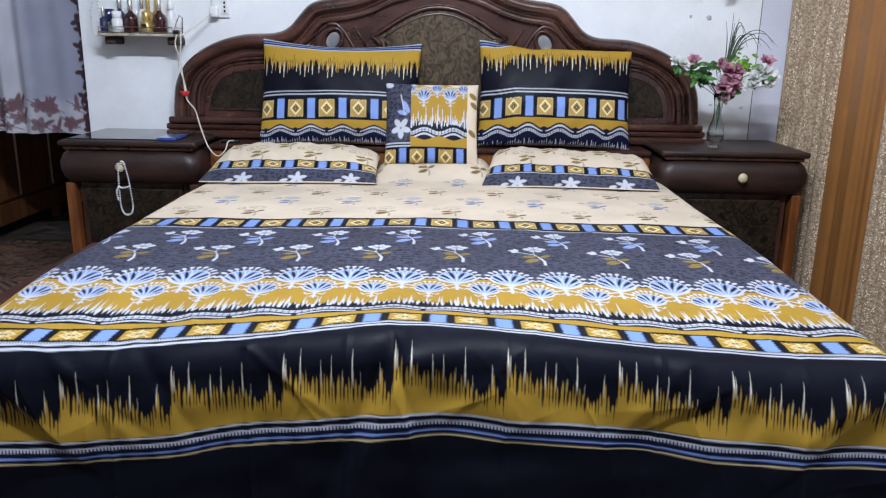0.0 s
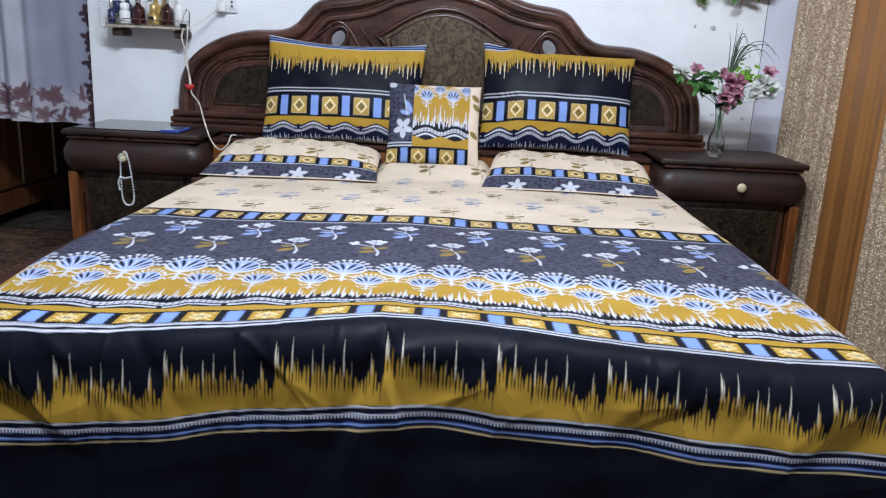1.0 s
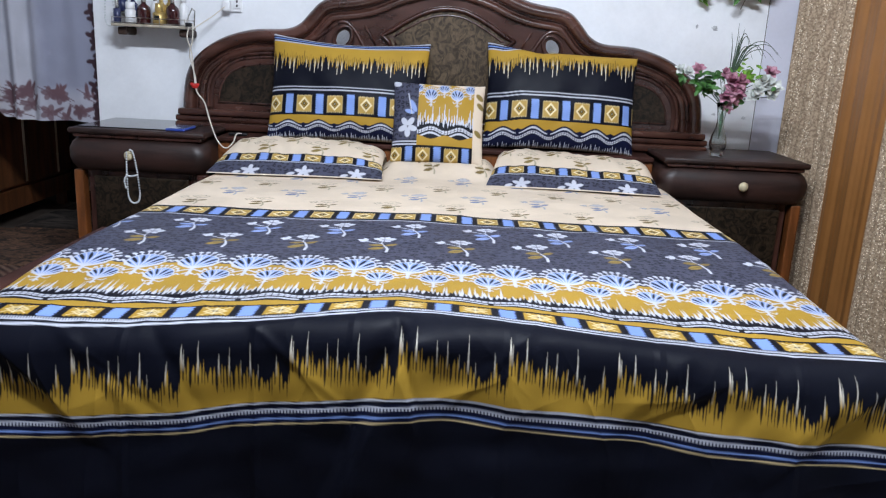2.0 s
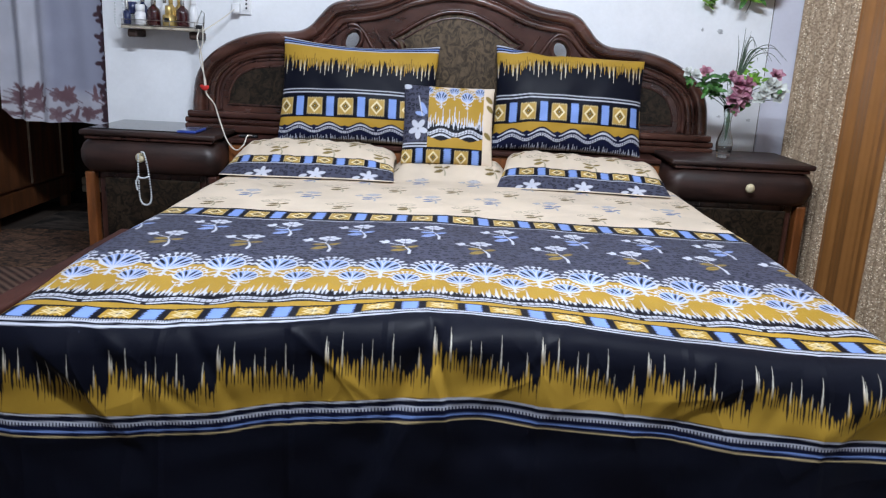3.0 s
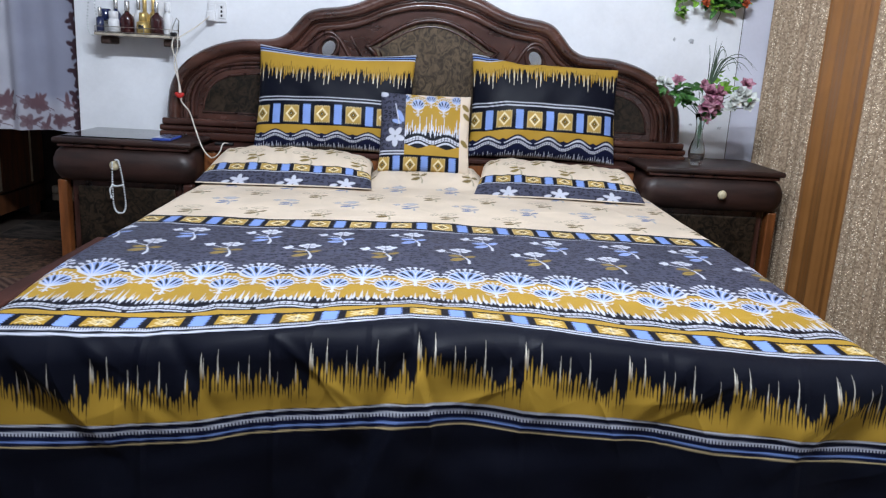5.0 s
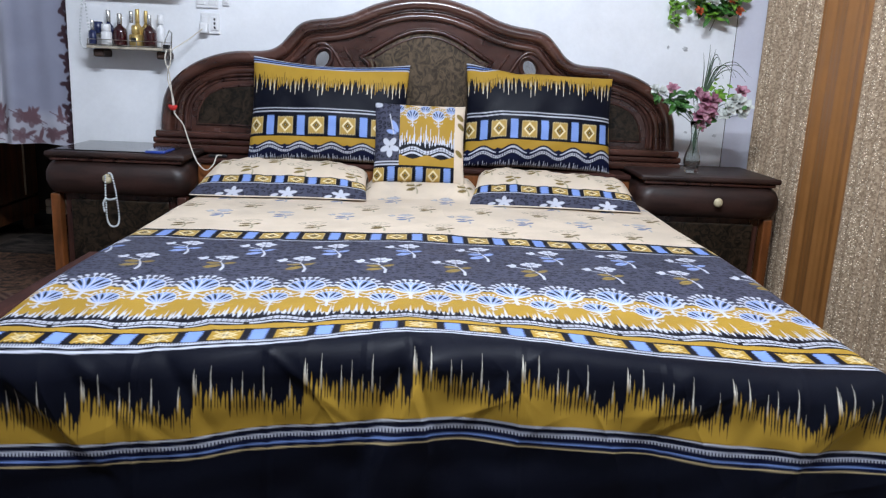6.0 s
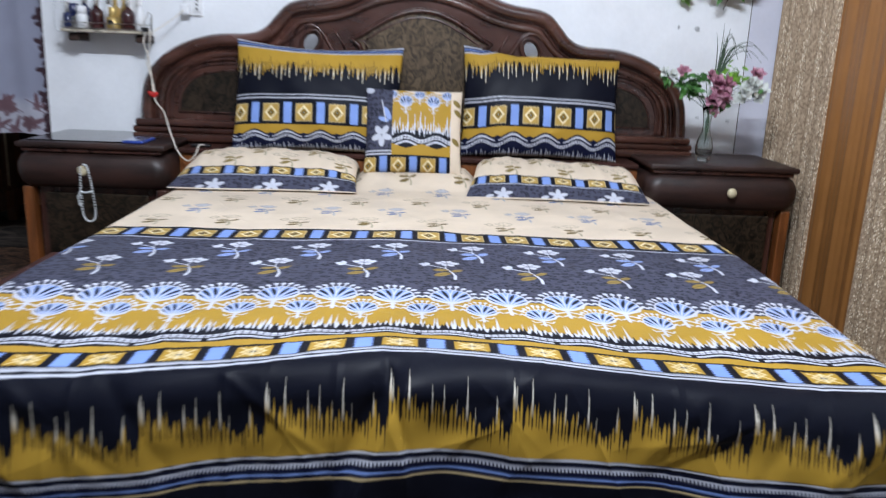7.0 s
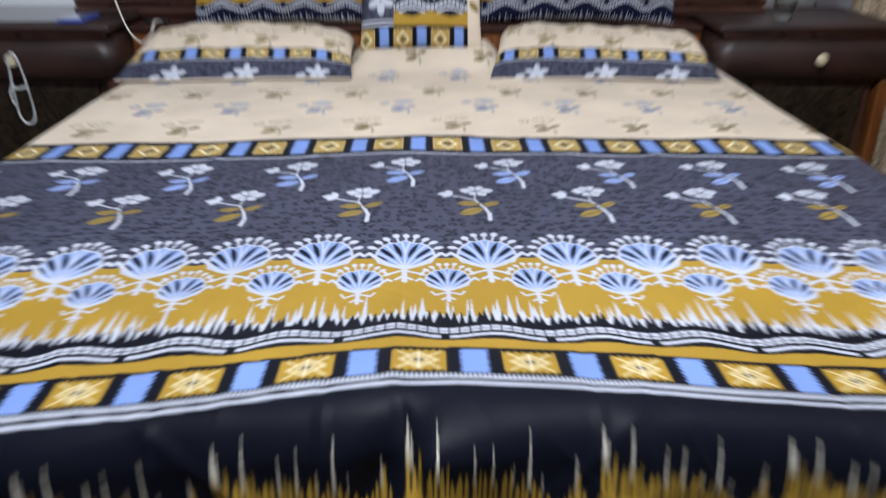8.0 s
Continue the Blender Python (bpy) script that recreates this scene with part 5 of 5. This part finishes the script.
cable = thing("charger_cable", (0, 0, 0), "cream charger cable hanging from the shelf to the bed", "cable")
part("cord", tube(smooth_line([(-1.075, 3.845, 1.115), (-1.085, 3.835, 1.06), (-1.070, 3.84, 1.00), (-1.062, 3.845, 0.90), (-1.052, 3.84, 0.83), (-1.005, 3.80, 0.785),
                               (-0.955, 3.70, 0.728), (-0.908, 3.642, 0.648), (-0.868, 3.632, 0.609), (-0.836, 3.638, 0.632), (-0.826, 3.66, 0.667), (-0.815, 3.70, 0.666)], 6), 0.0032, 6), WIRE, cable, "", True)
part("cord", tube(smooth_line([(-1.062, 3.845, 1.115), (-1.060, 3.83, 1.05), (-1.078, 3.84, 0.985), (-1.058, 3.845, 0.895), (-1.050, 3.84, 0.835)], 6), 0.0028, 6), WIRE, cable, "", True)
part("connector", box(-1.092, -1.064, 3.832, 3.850, 1.105, 1.122, 0.004), BLACK, cable, "black plug tangled at the shelf")
bow = bmesh.new()
for cx, cz, tilt in ((-0.007, 0.003, 0.5), (0.007, 0.002, -0.5), (0.0, -0.002, 0.0)):
    bmesh.ops.create_icosphere(bow, subdivisions=2, radius=0.013, matrix=Matrix.LocRotScale((-1.058 + cx, 3.836, 0.852 + cz), Euler((0, tilt, 0)), (1.2, 0.6, 0.75)))
part("ribbon_knot", bow, RED, cable, "small red ribbon knot", True)
charger = thing("phone_charger", (-0.828, 3.715, 0.656), "small black charger lying beside the headboard", "charger")
part("body", box(-0.045, 0.035, -0.015, 0.015, 0.0, 0.012, 0.004), BLACK, charger)

phone = thing("mobile_phone", (-1.055, 3.63, 0.6785), "blue-cased phone lying on the nightstand", "phone")
part("case", box(-0.040, 0.042, -0.075, 0.075, 0.0, 0.011, 0.005), BLUE, phone)
# the screen's pale blue is the room's reflection, given as base colour
part("screen", box(-0.036, 0.038, -0.070, 0.070, 0.0112, 0.0125, 0), material("screen_reflection_blue", (0.16, 0.22, 0.42), 0.08, 0.1, 20, 60, 0.0, coat=0.5), phone, "glossy screen with a pale reflection put into its colour")
glass_top = thing("glass_sheet", (-1.20, 3.76, 0.6785), "loose glass sheet lying on the nightstand top", "glass sheet")
part("pane", box(-0.27, 0.18, -0.19, 0.19, 0.0, 0.004, 0.001), material("smoked_glass", (0.02, 0.02, 0.022), 0.06, 0.1, 10, 40, 0.0, spec=0.8), glass_top)

# prayer beads on the drawer knob
beads = thing("prayer_beads", (-1.215, 3.49, 0.58), "white prayer beads looped over the drawer knob", "prayer beads")
loop = smooth_line([(-0.016, -0.008, 0.010), (-0.019, -0.006, -0.05), (-0.020, -0.004, -0.11), (-0.018, -0.004, -0.17), (-0.004, -0.004, -0.197), (0.020, -0.004, -0.195),
                    (0.030, -0.004, -0.165), (0.026, -0.004, -0.10), (0.020, -0.006, -0.04), (0.010, -0.010, 0.015), (0.0, -0.014, 0.022)], 6)
loop += smooth_line([(-0.020, -0.010, -0.082), (0.0, -0.012, -0.086), (0.024, -0.010, -0.080)], 5)
loop += smooth_line([(-0.022, -0.010, -0.088), (-0.030, -0.008, -0.105), (-0.026, -0.008, -0.135)], 4)
for p in loop:
    bm = bmesh.new()
    bmesh.ops.create_icosphere(bm, subdivisions=1, radius=0.0046, matrix=Matrix.Translation(p))
    part("bead", bm, BEAD, beads, "", True)


# ---- flowers ----
LEAF = material("plastic_leaf_green", (0.045, 0.16, 0.030), 0.45, 0.35, 30, 120, 0.1, second=(0.09, 0.28, 0.05))
LEAF2 = material("dark_blade_green", (0.045, 0.085, 0.045), 0.5, 0.3, 30, 120, 0.1)
LIME = material("lime_leaf", (0.20, 0.42, 0.045), 0.45, 0.3, 30, 120, 0.1)
PINK = material("dusty_pink_petal", (0.48, 0.14, 0.24), 0.6, 0.3, 40, 160, 0.1, second=(0.76, 0.40, 0.50))
PETAL = material("white_petal", (0.72, 0.74, 0.70), 0.6, 0.15, 40, 160, 0.1)
FIRE = material("orange_petal", (0.60, 0.12, 0.04), 0.6, 0.4, 40, 160, 0.1)


def leaf_into(bm, at, direction, length, width, curl=0.3, seg=4):
    """One curved leaf blade with a folded midrib."""
    d = Vector(direction).normalized()
    side = d.cross(Vector((0, -0.7, 0.7)))
    side = side.normalized() if side.length > 0.05 else d.orthogonal().normalized()
    up = side.cross(d).normalized()
    rows = []
    for i in range(seg + 1):
        t = i / seg
        w = width * math.sin(math.pi * min(1, 0.12 + 0.88 * t)) ** 0.8 if i < seg else 0.0006
        c = Vector(at) + d * length * t - up * curl * length * t * t
        rows.append([bm.verts.new(c - side * w / 2 + up * w * 0.15), bm.verts.new(c), bm.verts.new(c + side * w / 2 + up * w * 0.15)])
    for a, b in zip(rows, rows[1:]):
        bm.faces.new((a[0], a[1], b[1], b[0]))
        bm.faces.new((a[1], a[2], b[2], b[1]))


def bloom_mesh(at, facing, r, rng, layers=2):
    bm = bmesh.new()
    f = Vector(facing).normalized()
    u = f.orthogonal().normalized()
    v = f.cross(u)
    for k in range(layers):
        n = 6 - k
        for i in range(n):
            a = 2 * math.pi * (i + 0.5 * k) / n + rng.uniform(-0.2, 0.2)
            d = u * math.cos(a) + v * math.sin(a) + f * (0.35 + 0.55 * k)
            leaf_into(bm, Vector(at) + f * 0.002 * k, d, r * (1 - 0.25 * k) * rng.uniform(0.85, 1.1), r * 0.75, rng.uniform(-0.35, 0.2), 4)
    return bm


def leaves_mesh(at, n, spread, size, rng, flat=0.6):
    bm = bmesh.new()
    for i in range(n):
        p = Vector(at) + Vector((rng.gauss(0, spread), rng.gauss(0, spread * flat), rng.gauss(0, spread * 0.8)))
        d = Vector((rng.uniform(-1, 1), rng.uniform(-1, 0.4), rng.uniform(-0.7, 0.8)))
        leaf_into(bm, p, d, size * rng.uniform(0.7, 1.3), size * rng.uniform(0.5, 0.75), rng.uniform(-0.2, 0.4), 3)
    return bm


VX, VY, VZ = 1.228, 3.66, 0.679
vase = thing("glass_vase", (VX, VY, VZ), "slender clear glass vase on the nightstand", "vase")
VG = glass_material("vase_glass", (0.88, 0.93, 0.92), 0.02)
vb = part("vessel", lathe([(0.0255, 0.0), (0.0302, 0.003), (0.0278, 0.012), (0.0336, 0.035), (0.0360, 0.055), (0.0302, 0.085), (0.0174, 0.118), (0.0145, 0.150), (0.0197, 0.195), (0.0255, 0.222),
                           (0.0232, 0.222), (0.0174, 0.195), (0.0122, 0.150), (0.0151, 0.118), (0.0267, 0.085), (0.0325, 0.055), (0.0302, 0.035), (0.0116, 0.016)], 24), VG, vase, "", True)
vb.visible_shadow = False

bouquet = thing("flower_bouquet", (VX, VY, VZ + 0.19), "artificial bouquet, pink and white blooms with green leaves", "flowers")
rng = random.Random(11)
heads = [(-0.125, -0.01, 0.165, PINK, 0.030), (0.005, -0.045, 0.125, PINK, 0.036), (0.045, -0.05, 0.125, PINK, 0.034), (0.015, -0.055, 0.085, PINK, 0.038), (0.045, -0.04, 0.075, PINK, 0.030),
         (-0.005, -0.03, 0.055, PINK, 0.030), (0.030, -0.035, 0.045, PINK, 0.028), (0.175, -0.01, 0.165, PINK, 0.032), (-0.02, -0.03, 0.155, PINK, 0.026), (0.015, -0.02, 0.015, PINK, 0.024),
         (0.120, -0.045, 0.095, PETAL, 0.036), (0.165, -0.035, 0.115, PETAL, 0.034), (0.195, -0.03, 0.100, PETAL, 0.034), (0.135, -0.04, 0.130, PETAL, 0.032), (0.100, -0.045, 0.065, PETAL, 0.030),
         (0.185, -0.03, 0.070, PETAL, 0.026), (-0.165, -0.02, 0.150, PETAL, 0.026), (-0.200, -0.015, 0.160, PETAL, 0.022), (-0.015, -0.04, 0.085, PETAL, 0.020)]
for x, y, z, m, r in heads:
    face = (rng.uniform(-0.5, 0.5), -1, rng.uniform(-0.1, 0.7))
    part("bloom", bloom_mesh((x, y, z), face, r * 1.18, rng, 3), m, bouquet, "white bloom" if m is PETAL else "dusty pink bloom", True)
    part("stem", tube(smooth_line([(0.0, 0.0, -0.12), (0.004, 0.0, 0.0), (x * 0.4, y * 0.4, z * 0.55 + 0.01), (x, y + 0.006, z - 0.004)], 4), 0.0016, 5), LEAF2, bouquet, "", True)
for x, z, n, sp, sz in ((-0.195, 0.125, 10, 0.012, 0.030), (-0.10, 0.110, 34, 0.026, 0.036), (-0.075, 0.085, 20, 0.020, 0.034), (0.03, 0.03, 14, 0.018, 0.032), (0.09, 0.135, 22, 0.022, 0.034), (0.06, 0.17, 12, 0.02, 0.03),
                        (-0.03, 0.14, 12, 0.02, 0.032), (0.15, 0.10, 12, 0.03, 0.028)):
    part("foliage", leaves_mesh((x, -0.015, z), n, sp, sz, rng), LIME if x > 0.02 and z > 0.1 else LEAF, bouquet)["kind"] = "stuff"
    part("stem", tube(smooth_line([(0, 0, -0.1), (0, 0, 0.0), (x * 0.5, 0, z * 0.6), (x, -0.01, z)], 4), 0.0015, 5), LEAF2, bouquet, "", True)
for i in range(13):
    a = -0.25 + i * 0.12
    tipx, h = 0.03 + 0.20 * math.sin(a) * (0.6 + 0.4 * math.cos(i * 2)), 0.17 + 0.13 * abs(math.cos(a * 0.9)) * (0.7 + 0.3 * math.sin(i * 1.7))
    arcpts = smooth_line([(0.01, 0, 0.10), (0.02 + tipx * 0.3, 0.0, 0.10 + h * 0.62), (0.02 + tipx * 0.75, 0.0, 0.10 + h * 0.75), (0.02 + tipx * 1.1, -0.01, 0.08 + h * 0.62)] if i > 4 else
                         [(0.01, 0, 0.10), (0.015 + tipx * 0.4, 0, 0.12 + h * 0.5), (0.01 + tipx * 0.7, 0, 0.10 + h * 0.85)], 5)
    part("grass_blade", tube(arcpts, lambda t: 0.0026 * (1 - t) + 0.0004, 5), LEAF2, bouquet, "", True)

wreath = thing("wall_wreath", (1.33, 3.955, 1.42), "artificial green garland with white and orange blooms on the wall", "wreath")
for x, z, n, sp, m in ((-0.01, -0.01, 40, 0.038, LEAF), (0.06, -0.02, 40, 0.04, LEAF), (0.10, 0.02, 26, 0.035, LIME), (-0.055, 0.0, 18, 0.022, LIME), (0.0, 0.05, 40, 0.05, LEAF), (0.0, -0.065, 12, 0.016, LIME)):
    part("foliage", leaves_mesh((x, -0.02, z), n, sp, 0.042, rng, 0.4), m, wreath)["kind"] = "stuff"
for x, z, m in ((-0.02, 0.005, PETAL), (0.01, 0.0, PETAL), (0.06, 0.02, PETAL), (0.12, -0.035, FIRE), (-0.06, -0.045, FIRE), (0.085, 0.01, FIRE), (-0.03, 0.06, PETAL)):
    part("bloom", bloom_mesh((x, -0.05, z), (0.1, -1, 0.1), 0.026, rng, 3), m, wreath, "white bloom" if m is PETAL else "orange bloom", True)
part("twig", tube([(0.02, -0.01, 0.0), (0.03, -0.006, -0.08), (0.015, -0.004, -0.125)], 0.002, 5), RUST, wreath)
spray = thing("leaf_spray", (1.185, 3.965, 1.365), "small sprig of lime green leaves on the wall", "garland")
part("foliage", leaves_mesh((-0.005, -0.012, 0.03), 16, 0.016, 0.034, rng, 0.4), LIME, spray)["kind"] = "stuff"
part("foliage", leaves_mesh((0.0, -0.012, -0.025), 14, 0.013, 0.030, rng, 0.4), LIME, spray)["kind"] = "stuff"
part("twig", tube([(-0.005, 0.0, 0.10), (-0.004, -0.004, 0.03), (0.0, -0.004, -0.03)], 0.0016, 5), LEAF2, spray)
groove = tagged(link("wall_strip", box(1.486, RIGHT_X - 0.003, WALL_Y - 0.006, WALL_Y, 0.0, 2.9, 0.002), material("lilac_paint", (0.70, 0.70, 0.80), 0.55, 0.05, 3, 60, 0.2), None, "", False),
                "lilac-white painted strip at the wall's corner", "wall trim", "", "structure")

# ---- the lamp itself ----
TUBE = bpy.data.materials.new("lit_tube")
TUBE.use_nodes = True
TUBE.node_tree.nodes["Principled BSDF"].inputs["Emission Color"].default_value = (0.9, 0.96, 1, 1)
TUBE.node_tree.nodes["Principled BSDF"].inputs["Emission Strength"].default_value = 45
fixture = thing("tube_light", (LAMP.x, LAMP.y - 0.02, LAMP.z), "white fluorescent tube light under the ceiling", "ceiling light")
part("housing", box(-0.64, 0.64, -0.04, 0.04, 0.075, 0.139, 0.006), WHITE, fixture)
part("tube", tube([(-0.60, 0, 0.045), (0.60, 0, 0.045)], 0.014, 10), TUBE, fixture, "glowing white tube", True)
for x in (-0.61, 0.61):
    part("holder", box(x - 0.012, x + 0.012, -0.018, 0.018, 0.025, 0.074, 0.003), WHITE, fixture)
tagged(link("wall_crack", box(1.4825, 1.4850, WALL_Y - 0.0015, WALL_Y, 0.0, 2.9, 0), RUST, None, "", False), "thin dark joint line in the wall by the corner", "wall trim", "", "structure")


# ---- scuffs on the wall ----
SCUFF = material("grey_scuff", (0.58, 0.59, 0.62), 0.6, 0.25, 60, 200, 0.1)


def build_scuff(x, z, w, h, seed):
    r = random.Random(seed)
    n = 18
    rim = [(x + w * math.cos(2 * math.pi * i / n) * r.uniform(0.35, 1.0), z + h * math.sin(2 * math.pi * i / n) * r.uniform(0.35, 1.0)) for i in range(n)]
    return tagged(link("wall_scuff", plate(rim, WALL_Y - 0.0012, WALL_Y + 0.001), SCUFF, None, "", False), "small grey scuff where the wall paint is worn", "wall trim", "", "structure")


for k, (sx, sz, sw, sh) in enumerate(((1.175, 1.215, 0.008, 0.012), (1.255, 1.212, 0.022, 0.014), (1.30, 0.83, 0.012, 0.010), (1.44, 0.82, 0.016, 0.010), (1.225, 0.845, 0.010, 0.008))):
    build_scuff(sx, sz, sw, sh, 40 + k)
